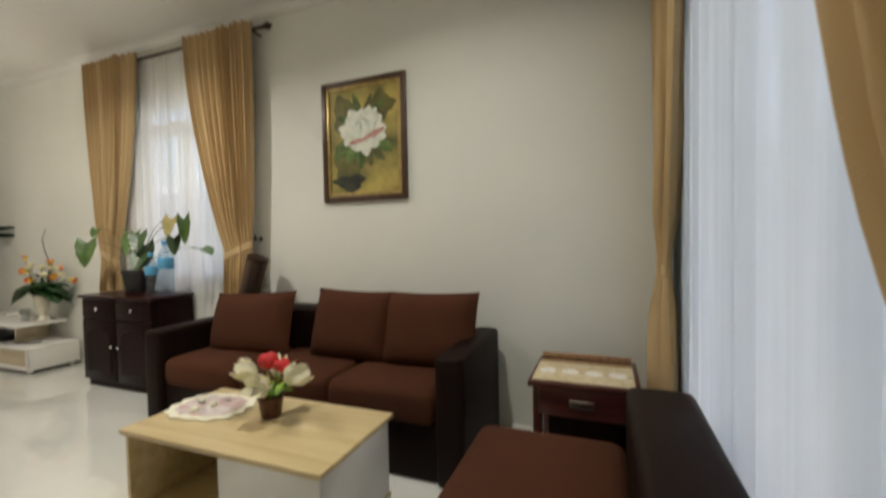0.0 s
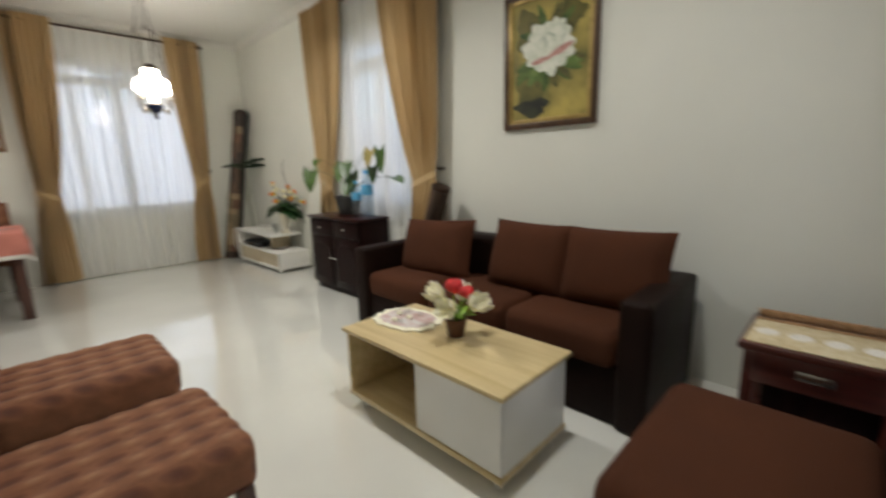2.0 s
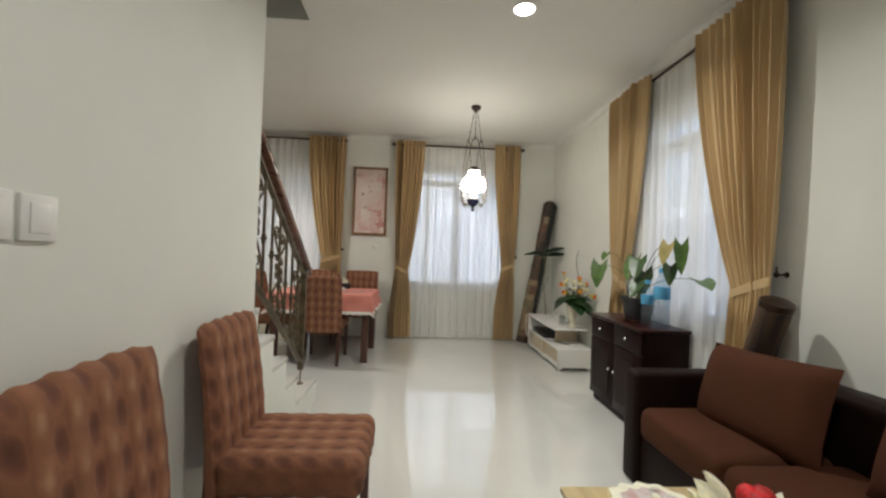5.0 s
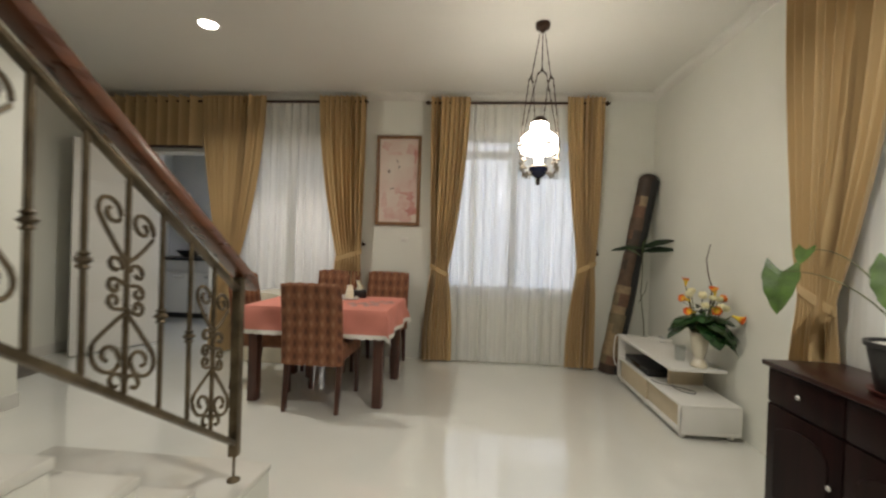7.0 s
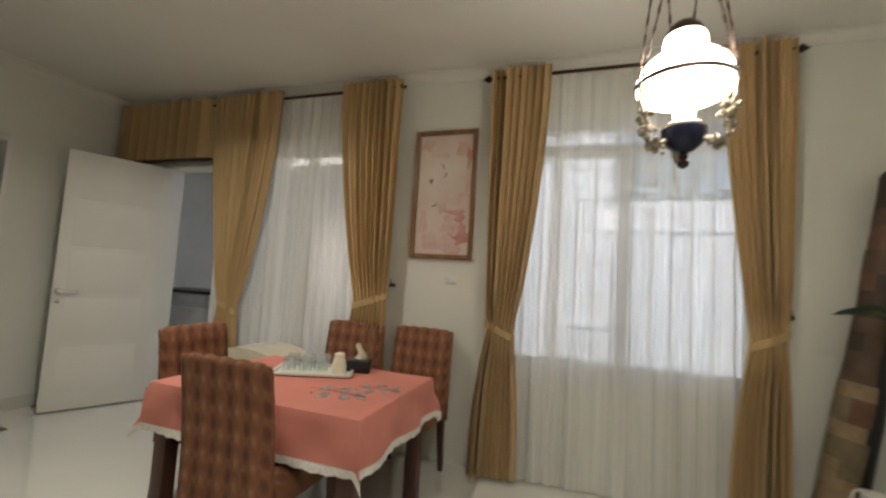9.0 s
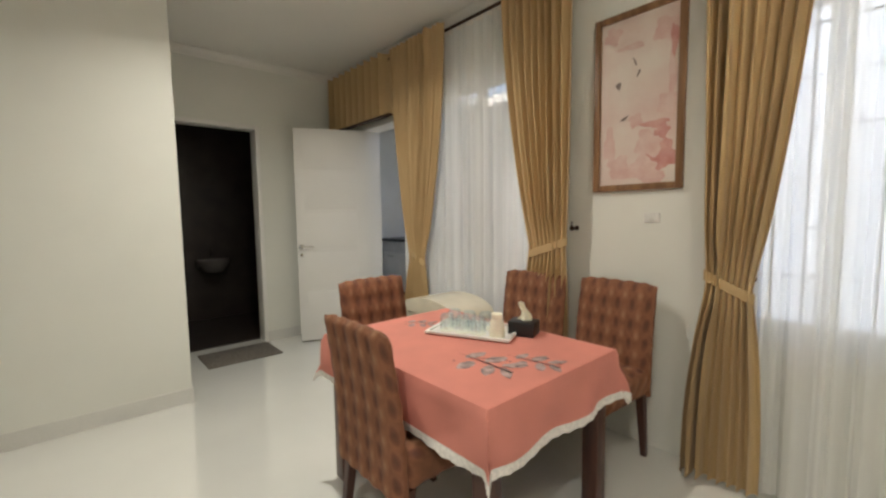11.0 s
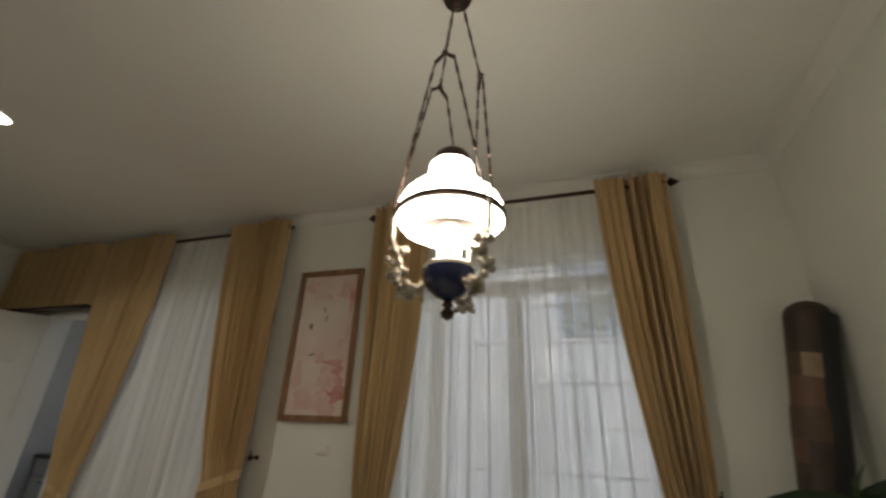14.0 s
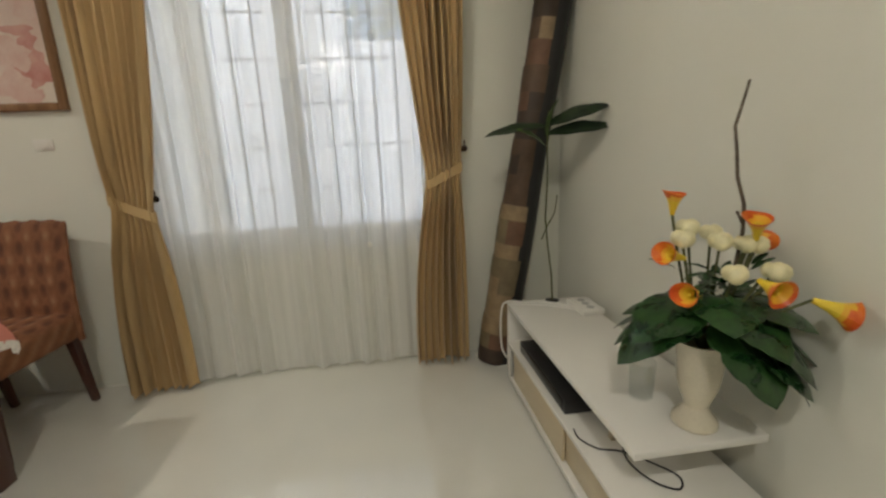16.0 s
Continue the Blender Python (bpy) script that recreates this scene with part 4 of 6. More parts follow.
for k in range(9):
    a = k * 0.7
    leaf(0.07, 0.022, "lance", 0.3, 0.2, aim((0.01 * math.cos(a), 0.01 * math.sin(a), 0.062), (math.cos(a), math.sin(a), 0.75)), g)
for k in range(7):
    a = k * 0.9
    tube([(0, 0, 0.05), (0.02 * math.cos(a), 0.02 * math.sin(a), 0.10), (0.03 * math.cos(a), 0.035 * math.sin(a), 0.13)], 0.002, 6, g)
part("foliage", g, mat("bright_leaf", (0.20, 0.36, 0.03), 0.5, var=0.3, scale=30), fp, "bright green artificial leaves")


def quilt(b, depth=0.0050):
    """Raise the long pale spots of the woven cover and sink the dark ones."""
    b.normal_update()
    for v in b.verts:
        x, run = v.co.x, v.co.z - v.co.y
        column = math.cos(2 * math.pi * (13.0 * x + 0.06))
        spot = 0.58 + 0.42 * math.cos(2 * math.pi * (12.0 * run + 0.08 + (0.45 if column > 0 else 0.0)))
        v.co += v.normal * depth * column * spot


def parsons_chair(m, label, group):
    """An upholstered high-back chair; its seat faces local -y."""
    c = thing("upholstered_chair", label, "chair", m, group)
    w, d = 0.43, 0.45
    b = box(-w / 2, -d, 0.335, w / 2, 0.02, 0.468, r=0.035, seg=4)
    for v in b.verts:
        if v.co.z > 0.44:
            v.co.z += 0.016 * (1 - (v.co.x / (w / 2)) ** 2)
    bmesh.ops.subdivide_edges(b, edges=[e for e in b.edges if e.calc_length() > 0.2], cuts=35, use_grid_fill=True)
    bmesh.ops.subdivide_edges(b, edges=[e for e in b.edges if e.calc_length() > 0.05], cuts=5, use_grid_fill=True)
    quilt(b)
    part("seat", b, M_CHAIR, c, "seat covered in wavy rust and brown fabric")
    b = bmesh.new()
    nz, nx = 52, 36
    rows = []
    for side in (0, 1):
        g = []
        for i in range(nz + 1):
            t = i / nz
            z = 0.33 + 0.56 * t
            yc = 0.025 + 0.055 * t * t
            th = (0.040 - 0.012 * t) * (1 if t < 0.94 else math.sqrt(max(0.0, 1 - ((t - 0.94) / 0.062) ** 2)))
            row = []
            for j in range(nx + 1):
                s = j / nx * 2 - 1
                e = (1 - abs(s) ** 8) ** 0.5
                hw = w / 2 * (1 - 0.02 * t)
                top = -0.012 * abs(s) ** 4 * t
                row.append(b.verts.new((s * hw, yc + (th if side else -th) * max(e, 0.25), z + top)))
            g.append(row)
        rows.append(g)
        for i in range(nz):
            for j in range(nx):
                b.faces.new((g[i][j], g[i][j + 1], g[i + 1][j + 1], g[i + 1][j]))
    f, k = rows
    for i in range(nz):
        for j in (0, nx):
            b.faces.new((f[i][j], f[i + 1][j], k[i + 1][j], k[i][j]))
    for j in range(nx):
        for i in (0, nz):
            b.faces.new((f[i][j], f[i][j + 1], k[i][j + 1], k[i][j]))
    bmesh.ops.remove_doubles(b, verts=b.verts[:], dist=0.0005)
    bmesh.ops.recalc_face_normals(b, faces=b.faces[:])
    quilt(b)
    part("backrest", b, M_CHAIR, c, "tall backrest in wavy rust and brown fabric")
    for x in (-w / 2 + 0.03, w / 2 - 0.03):
        for y, lean in ((-d + 0.04, -0.01), (-0.005, 0.05)):
            lg = bmesh.new()
            for z, r, o in ((0.345, 0.021, 0), (0.0, 0.014, lean)):
                for sx, sy in ((-1, -1), (1, -1), (1, 1), (-1, 1)):
                    lg.verts.new((x + sx * r, y + o + sy * r, z))
            lg.verts.ensure_lookup_table()
            V = lg.verts
            for q in ((0, 1, 2, 3), (4, 5, 6, 7), (0, 1, 5, 4), (1, 2, 6, 5), (2, 3, 7, 6), (3, 0, 4, 7)):
                lg.faces.new([V[i] for i in q])
            bmesh.ops.bevel(lg, geom=lg.edges[:], offset=0.003, segments=1, affect="EDGES")
            part("leg", lg, M_DARKLEG, c, "tapered dark wooden leg")
    return c


first_chair = parsons_chair(pose(-2.46, -4.125, 0, 0, 0, 90), "rust-brown patterned chair against a white wall", "chairs along the stair wall")
copy_thing(first_chair, pose(-2.455, -4.775, 0, 0, 0, 91))
sw = thing("light_switch", "white double light switch plate on the wall", "light switch", pose(-2.6, -4.932, 1.187, 0, 0, 90), "light switches")
part("plate", box(-0.04, -0.010, -0.045, 0.04, 0, 0.045, r=0.003), M_WHITE, sw)
part("rocker", box(-0.022, -0.0125, -0.03, 0.022, -0.009, 0.03, r=0.002), M_WHITE, sw)
copy_thing(sw, pose(-2.6, -4.838, 1.185, 0, 0, 90))
so = thing("wall_socket", "small white socket plate under a picture", "socket", pose(-2.455, 0, 1.22))
part("plate", box(-0.04, -0.008, -0.025, 0.04, 0, 0.025, r=0.003), M_WHITE, so)
part("insert", box(-0.018, -0.011, -0.016, 0.018, -0.007, 0.016, r=0.002), M_WHITE, so)


def framed(name, w, h, m, label, fw, m_outer, m_inner, canvas, iw=0.0):
    p = thing(name, label, "picture", m)
    part("frame", boxes((0, -0.028, 0, fw, 0, h), (w - fw, -0.028, 0, w, 0, h), (fw, -0.028, 0, w - fw, 0, fw), (fw, -0.028, h - fw, w - fw, 0, h), r=0.005), m_outer, p)
    if iw:
        a, b = fw, fw + iw
        part("inner_frame", boxes((a, -0.022, a, b, -0.002, h - a), (w - b, -0.022, a, w - a, -0.002, h - a), (b, -0.022, a, w - b, -0.002, b), (b, -0.022, h - b, w - b, -0.002, h - a), r=0.003), m_inner, p, "gilded inner moulding")
    part("canvas", box(fw + iw, -0.012, fw + iw, w - fw - iw, -0.004, h - fw - iw), canvas, p)
    return p


def dab(parent, name, x, z, r, material, lobes, seed, depth, stretch=(1, 1), label="", rot=0.0):
    """A flat patch of paint with a ragged outline."""
    rnd = random.Random(seed)
    ph = rnd.uniform(0, 6)
    o = []
    for i in range(48):
        a = 2 * math.pi * i / 48
        k = r * (1 + 0.20 * math.sin(lobes * a + ph) + 0.07 * math.sin((2 * lobes + 1) * a) + rnd.uniform(-0.03, 0.03))
        px, pz = k * math.cos(a) * stretch[0], k * math.sin(a) * stretch[1]
        o.append((px * math.cos(rot) - pz * math.sin(rot), px * math.sin(rot) + pz * math.cos(rot)))
    b = slab(o, 0.0006)
    bmesh.ops.transform(b, matrix=Matrix.Translation((x, -0.0118 - depth, z)) @ pose(0, 0, 0, 90, 0, 0), verts=b.verts[:])
    part(name, b, material, parent, label, smooth=False)


M_GILT = mat("gilt", (0.42, 0.30, 0.11), 0.35, metal=0.6, var=0.2, scale=30)
M_DKFR = wood("dark_frame", (0.045, 0.022, 0.012), (0.09, 0.045, 0.02), 0.35, axis=2)
M_OILBG = mat("oil_ground", (0.13, 0.12, 0.03), 0.5, col2=(0.46, 0.36, 0.09), scale=4.2, bump=0.4, bscale=120)
oil = framed("flower_painting", 0.62, 0.785, pose(0, -4.28, 1.33, 0, 0, -90), "oil painting of a white flower in dark gilt frame", 0.035, M_DKFR, M_GILT, M_OILBG, 0.022)
M_OG1, M_OG2 = mat("oil_green", (0.035, 0.075, 0.012), 0.5, col2=(0.11, 0.17, 0.035), scale=22), mat("oil_dark", (0.045, 0.055, 0.015), 0.5, col2=(0.13, 0.115, 0.03), scale=14)
M_OW, M_OP = mat("oil_white", (0.58, 0.62, 0.50), 0.5, col2=(0.80, 0.80, 0.70), scale=26), mat("oil_pink", (0.36, 0.12, 0.10), 0.5, col2=(0.55, 0.30, 0.26), scale=22)


def stroke(parent, name, x, z, ln, wd, ang, material, depth, label=""):
    """A pointed brush stroke on the canvas, from its root outwards."""
    o = []
    for side in (1, -1):
        for i in range(9):
            t = i / 8 if side > 0 else 1 - i / 8
            o.append((ln * t, side * wd * 0.5 * math.sin(math.pi * min(1.0, t * 0.9 + 0.06)) ** 0.8))
    b = slab(o, 0.0005)
    bmesh.ops.transform(b, matrix=Matrix.Translation((x, -0.0118 - depth, z)) @ pose(0, 0, 0, 90, 0, 0) @ pose(0, 0, 0, 0, 0, ang), verts=b.verts[:])
    part(name, b, material, parent, label, smooth=False)


M_OGREY = mat("oil_grey", (0.36, 0.42, 0.33), 0.5, col2=(0.50, 0.55, 0.45), scale=30)
M_OLIVE = mat("oil_olive", (0.085, 0.085, 0.020), 0.5, col2=(0.17, 0.145, 0.035), scale=9)
M_OBLACK = mat("oil_black", (0.012, 0.014, 0.010), 0.5, col2=(0.045, 0.05, 0.02), scale=10)
M_OLIME = mat("oil_lime", (0.10, 0.17, 0.035), 0.5, col2=(0.19, 0.26, 0.07), scale=24)
dab(oil, "painted_ground", 0.185, 0.235, 0.105, M_OLIVE, 3, 1, 0.0004, (1.05, 1.30))
dab(oil, "painted_ground", 0.175, 0.57, 0.10, M_OLIVE, 3, 3, 0.0005, (0.95, 1.15))
dab(oil, "painted_ground", 0.44, 0.60, 0.085, M_OLIVE, 4, 4, 0.0006, (1.1, 1.0))
dab(oil, "dark_patch", 0.20, 0.125, 0.085, M_OBLACK, 3, 2, 0.0012, (1.35, 0.62))
rnd = random.Random(77)
for k in range(20):
    a = -165 + k * 8.2 + rnd.uniform(-8, 8)
    stroke(oil, "painted_leaf", 0.29 + 0.06 * math.cos(radians(a)), 0.40, rnd.uniform(0.13, 0.205), rnd.uniform(0.045, 0.07), a, (M_OG1, M_OLIME, M_OG1, M_OG2)[k % 4], 0.0016 + 0.0003 * (k % 6))
for k, a in enumerate((15, 40, 70, 110, 140, 165)):
    stroke(oil, "painted_leaf", 0.31, 0.50, 0.19 + 0.02 * (k % 2), 0.05, a, (M_OG2, M_OG1)[k % 2], 0.0018 + 0.0003 * k)
for k in range(15):
    a = k * 24 + rnd.uniform(-7, 7)
    c, q = math.cos(radians(a)), math.sin(radians(a))
    stroke(oil, "painted_petal", 0.31 + 0.05 * c, 0.455 + 0.04 * q, 0.135 - 0.025 * abs(q) + rnd.uniform(-0.015, 0.015), rnd.uniform(0.07, 0.095), a, M_OW, 0.0038 + 0.0004 * (k % 3), "white petal in thick paint")
dab(oil, "painted_bloom", 0.31, 0.47, 0.095, M_OW, 5, 24, 0.0054, (1.2, 1.0))
stroke(oil, "painted_shade", 0.20, 0.375, 0.12, 0.032, 10, M_OP, 0.0064)
stroke(oil, "painted_shade", 0.30, 0.385, 0.18, 0.042, 22, M_OP, 0.0064)
stroke(oil, "painted_petal", 0.22, 0.355, 0.10, 0.045, -12, M_OW, 0.0072)
stroke(oil, "painted_petal", 0.30, 0.365, 0.09, 0.045, -62, M_OW, 0.0076)
stroke(oil, "painted_petal", 0.31, 0.37, 0.11, 0.04, 8, M_OW, 0.0074)
for k, (x, z, a) in enumerate(((0.25, 0.49, 30), (0.36, 0.50, 150), (0.30, 0.45, 95), (0.39, 0.46, 60))):
    stroke(oil, "painted_shade", x, z, 0.06, 0.014, a, M_OGREY, 0.0066)

M_WDFR = wood("brown_frame", (0.17, 0.085, 0.038), (0.27, 0.145, 0.066), 0.4, axis=2)
M_PKBG = mat("pink_paper", (0.66, 0.50, 0.44), 0.6, col2=(0.70, 0.62, 0.54), scale=4, fine=0.03)
pk = framed("pink_picture", 0.465, 0.925, pose(-2.775, 0, 1.365), "tall pale pink print in a brown wooden frame", 0.034, M_WDFR, M_WDFR, M_PKBG)
M_P1, M_P2, M_P3 = mat("print_rose", (0.52, 0.22, 0.19), 0.6, col2=(0.62, 0.36, 0.31), scale=16), mat("print_blush", (0.62, 0.40, 0.35), 0.6, col2=(0.68, 0.52, 0.46), scale=14), mat("print_grey", (0.20, 0.15, 0.13), 0.6, var=0.3, scale=30)
for k, (x, z, r, mm) in enumerate(((0.36, 0.17, 0.075, M_P1), (0.27, 0.12, 0.06, M_P2), (0.30, 0.24, 0.07, M_P2), (0.14, 0.13, 0.06, M_P2), (0.385, 0.42, 0.05, M_P2), (0.36, 0.29, 0.035, M_P1), (0.37, 0.78, 0.06, M_P2), (0.10, 0.82, 0.045, M_P2), (0.23, 0.36, 0.035, M_P2), (0.32, 0.06, 0.05, M_P2))):
    dab(pk, "print_shape", x, z, r, mm, 4, 50 + k, 0.0004 + 0.0004 * k)
for k, (x, z, st, mm) in enumerate(((0.405, 0.55, (0.45, 2.4), M_P2), (0.41, 0.72, (0.4, 1.6), M_P1), (0.25, 0.085, (2.6, 0.5), M_P2), (0.33, 0.33, (1.5, 0.45), M_P1), (0.09, 0.25, (0.7, 2.0), M_P2), (0.20, 0.74, (1.6, 0.35), M_P2))):
    dab(pk, "print_shape", x, z, 0.045, mm, 3, 90 + k, 0.0044 + 0.0002 * k, st)
for k, (x, z, s, a) in enumerate(((0.135, 0.555, (0.8, 1.1), 0), (0.22, 0.66, (0.25, 1.4), 0.4), (0.24, 0.60, (0.25, 1.2), -0.4), (0.17, 0.38, (0.3, 1.4), -1.1))):
    dab(pk, "print_mark", x, z, 0.017, M_P3, 3, 70 + k, 0.0060, s, "", a)


# ---- stair railing ----
RX = -2.68
YN, YW = -2.62, -3.725            # newel and wall end
SL = 0.70


def rail_z(z0, y):
    return z0 + (YN - y) * SL


rl = thing("stair_railing", "wrought iron stair railing with scrolls and wooden handrail", "railing")


def sloped(y0, y1, zc0, half_w, half_h, r):
    b = box(RX - half_w, -0.5, -half_h, RX + half_w, 0.5, half_h, r=r)
    for v in b.verts:
        t = v.co.y + 0.5
        y = y0 + (y1 - y0) * t
        v.co = Vector((v.co.x, y, rail_z(zc0, y) + v.co.z))
    return b


part("handrail", sloped(YN + 0.105, YW - 0.001, 1.040, 0.035, 0.028, 0.014), M_RAIL, rl, "dark polished wooden handrail")
part("top_bar", sloped(YN, YW, 0.955, 0.015, 0.010, 0.002), M_IRON, rl)
part("bottom_bar", sloped(YN, YW, 0.325, 0.015, 0.012, 0.002), M_IRON, rl)
part("newel_post", boxes((RX - 0.018, YN - 0.018, 0.275, RX + 0.018, YN + 0.018, 1.012), r=0.003), M_IRON, rl, "square iron newel post")


part("newel_foot", lathe([(0.026, 0.172), (0.026, 0.178), (0.012, 0.186), (0.005, 0.190), (0.005, 0.277)], 14, (RX, YN, 0)), M_IRON, rl, "thin pin on a small round iron foot")


def curl(cy, cz, r0, r1, a0, a1, n=22):
    return [(cy + (r0 + (r1 - r0) * (i / n)) * math.cos(radians(a0 + (a1 - a0) * i / n)), cz + (r0 + (r1 - r0) * (i / n)) * math.sin(radians(a0 + (a1 - a0) * i / n))) for i in range(n + 1)]


# one half of the ornament, out from its baluster and up from the bottom bar
ORNAMENT = (
    [(0.006, 0.385), (0.035, 0.412), (0.068, 0.450)] + curl(0.052, 0.500, 0.043, 0.011, -28, 420),
    curl(0.038, 0.362, 0.026, 0.009, 190, -150),
    [(0.006, 0.318), (0.018, 0.323)] + curl(0.040, 0.305, 0.022, 0.008, 120, -230),
    [(0.006, 0.252), (0.018, 0.247)] + curl(0.040, 0.265, 0.022, 0.008, -120, 230),
    [(0.006, 0.238), (0.040, 0.205), (0.076, 0.168)] + curl(0.054, 0.112, 0.054, 0.013, 36, -430),
    curl(0.030, 0.045, 0.028, 0.010, 170, -120),
)
bars = [YN - 0.16 - 0.13 * i for i in range(8)]
for i, y in enumerate(bars):
    z0, z1 = rail_z(0.325, y), rail_z(0.955, y)
    part("baluster", tube([(RX, y, z0), (RX, y, z1)], 0.008, 8), M_IRON, rl)
    if i % 3:
        k = lathe([(0.008, -0.024), (0.015, -0.018), (0.010, -0.010), (0.021, 0), (0.010, 0.010), (0.015, 0.018), (0.008, 0.024)], 12, (RX, y, z0 + 0.48 * (z1 - z0)))
        part("knop", k, M_IRON, rl, "cast iron knop on a baluster")
    else:
        for sgn in (1, -1):
            for path in ORNAMENT:
                # the ornament leans with the slope of the stair
                part("scroll", tube([(RX, y + sgn * a, z0 + h - sgn * a * SL * 0.55) for a, h in path], 0.0062, 6), M_IRON, rl)

# ---- cabinet with plant, below the east window ----
cb = thing("cabinet", "low dark espresso cabinet with drawers and arched doors", "cabinet")
CX, CY0, CY1, CZ = -0.385, -3.07, -2.27, 0.70
part("body", box(CX + 0.012, CY0, 0.05, -0.07, CY1, CZ - 0.02, r=0.003), M_ESPRESSO, cb)
part("top", box(CX - 0.02, CY0 - 0.015, CZ - 0.022, -0.065, CY1 + 0.015, CZ, r=0.005), M_CABTOP, cb, "red-black polished top")
part("plinth", box(CX + 0.03, CY0 + 0.01, 0, -0.08, CY1 - 0.01, 0.05), M_ESPRESSO, cb)
cm = (CY0 + CY1) / 2
for y0, y1, ky in ((CY0 + 0.01, cm - 0.004, cm - 0.04), (cm + 0.004, CY1 - 0.01, cm + 0.04)):
    d = part("drawer", box(CX - 0.004, y0, 0.525, CX + 0.014, y1, 0.67, r=0.004), M_ESPRESSO, cb)
    part("knob", ball((CX - 0.016, (y0 + y1) / 2, 0.60), 0.013, 2), M_CHROME, d, "small white metal knob")
    dr2 = part("door", box(CX - 0.004, y0, 0.06, CX + 0.014, y1, 0.515, r=0.004), M_ESPRESSO, cb)
    part("knob", ball((CX - 0.016, ky, 0.325), 0.012, 2), M_CHROME, dr2, "small white metal knob")
    w = (y1 - y0) / 2 - 0.055
    o = [(-w, 0.12), (w, 0.12)] + [(w * math.cos(a), 0.39 + 0.07 * math.sin(a)) for a in (math.pi * i / 16 for i in range(17))]
    b = slab(o, 0.008)
    bmesh.ops.transform(b, matrix=Matrix.Translation((CX - 0.003, (y0 + y1) / 2, 0)) @ Matrix(((0, 0, -1, 0), (1, 0, 0, 0), (0, 1, 0, 0), (0, 0, 0, 1))), verts=b.verts[:])
    bmesh.ops.bevel(b, geom=[e for e in b.edges], offset=0.003, segments=1, affect="EDGES")
    part("arched_panel", b, M_ESPRESSO, dr2, "raised panel with an arched top")

pp = thing("potted_plant", "heart-leaved plant in a black pot on a cabinet", "plant", pose(-0.245, -2.74, CZ))
part("saucer", lathe([(0.085, 0), (0.10, 0.006), (0.108, 0.02), (0.10, 0.02), (0.09, 0.008)], 28), mat("saucer_clay", (0.10, 0.028, 0.02), 0.45, var=0.15), pp, "red-brown saucer")
part("pot", lathe([(0.078, 0.008), (0.085, 0.015), (0.112, 0.165), (0.120, 0.168), (0.120, 0.184), (0.108, 0.184), (0.104, 0.16)], 32), M_DPOT, pp)
part("gravel", lathe([(0.001, 0.176), (0.06, 0.18), (0.104, 0.172)], 24), M_PEBBLE, pp, "white gravel over the soil")
for k, (tip, way, ln, wd, mm) in enumerate((
        ((-0.06, 0.52, 0.40), (-0.28, -0.22, -0.93), 0.20, 0.15, M_LEAF), ((-0.02, 0.03, 0.45), (-0.45, -0.2, -0.75), 0.17, 0.15, M_LEAF),
        ((0.0, -0.07, 0.37), (-0.2, -0.3, -0.9), 0.18, 0.12, M_LEAFP), ((0.06, -0.58, 0.34), (-0.3, -0.9, -0.12), 0.19, 0.13, M_LEAF),
        ((-0.03, -0.53, 0.55), (-0.1, -0.15, -1.0), 0.18, 0.085, M_LEAF), ((-0.06, -0.45, 0.55), (-0.35, 0.0, -0.9), 0.13, 0.12, M_LEAFY),
        ((-0.02, -0.41, 0.42), (-0.2, -0.25, -1.0), 0.13, 0.09, M_LEAFP), ((-0.03, -0.05, 0.45), (-0.4, -0.4, -0.7), 0.16, 0.13, M_LEAFP),
        ((-0.05, -0.10, 0.30), (-0.5, -0.2, -0.6), 0.14, 0.12, M_LEAFP), ((-0.08, 0.36, 0.50), (-0.4, -0.3, -0.4), 0.09, 0.07, M_LEAF))):
    tip = Vector(tip)
    part("stalk", tube(arc((0.01 * math.cos(k), 0.01 * math.sin(k), 0.17), (tip.x * 0.35, tip.y * 0.35, tip.z * 0.95 + 0.05), tip, 9), 0.0035, 6, taper=0.002), M_STEM, pp)
    part("leaf", leaf(ln, wd, "heart", 0.12, 0.25, aim(tip, way, 12 * math.sin(k * 2.1))), mm, pp)


def bottle(m):
    b0 = thing("water_bottle", "clear plastic water bottle with a blue label", "bottle", m, "bottles on the cabinet")
    part("body", lathe([(0.026, 0), (0.031, 0.006), (0.031, 0.07), (0.028, 0.08), (0.031, 0.09), (0.031, 0.16), (0.026, 0.19), (0.013, 0.215), (0.012, 0.232)], 20), M_BOTTLE, b0).visible_shadow = False
    part("label_sleeve", lathe([(0.0318, 0.118), (0.0322, 0.119), (0.0322, 0.168), (0.0312, 0.169)], 20), M_BLUE, b0, "light blue paper sleeve")
    part("cap", lathe([(0.0145, 0.226), (0.015, 0.228), (0.015, 0.244), (0.013, 0.246)], 16), M_BLUE, b0, "pale blue screw cap")
    return b0


b1 = bottle(pose(-0.27, -2.905, CZ) @ Matrix.Scale(1.28, 4))
copy_thing(b1, pose(-0.215, -2.985, CZ, 0, 0, 40) @ Matrix.Scale(1.28, 4))

lg = thing("log_stand", "dark wooden log section behind a sofa arm", "wooden log", pose(-0.165, -3.715, 0.660, 20, 0, 0))
rnd = random.Random(3)
part("trunk", lathe([(0.062, 0), (0.068, 0.03), (0.066, 0.15), (0.070, 0.26), (0.068, 0.315), (0.055, 0.335), (0.02, 0.33)], 22), wood("log_bark", (0.022, 0.011, 0.007), (0.085, 0.045, 0.022), 0.7, axis=2), lg)
part("rim", lathe([(0.066, 0.30), (0.072, 0.305), (0.071, 0.335), (0.05, 0.345)], 22), M_ROD, lg, "dark rim round the top")

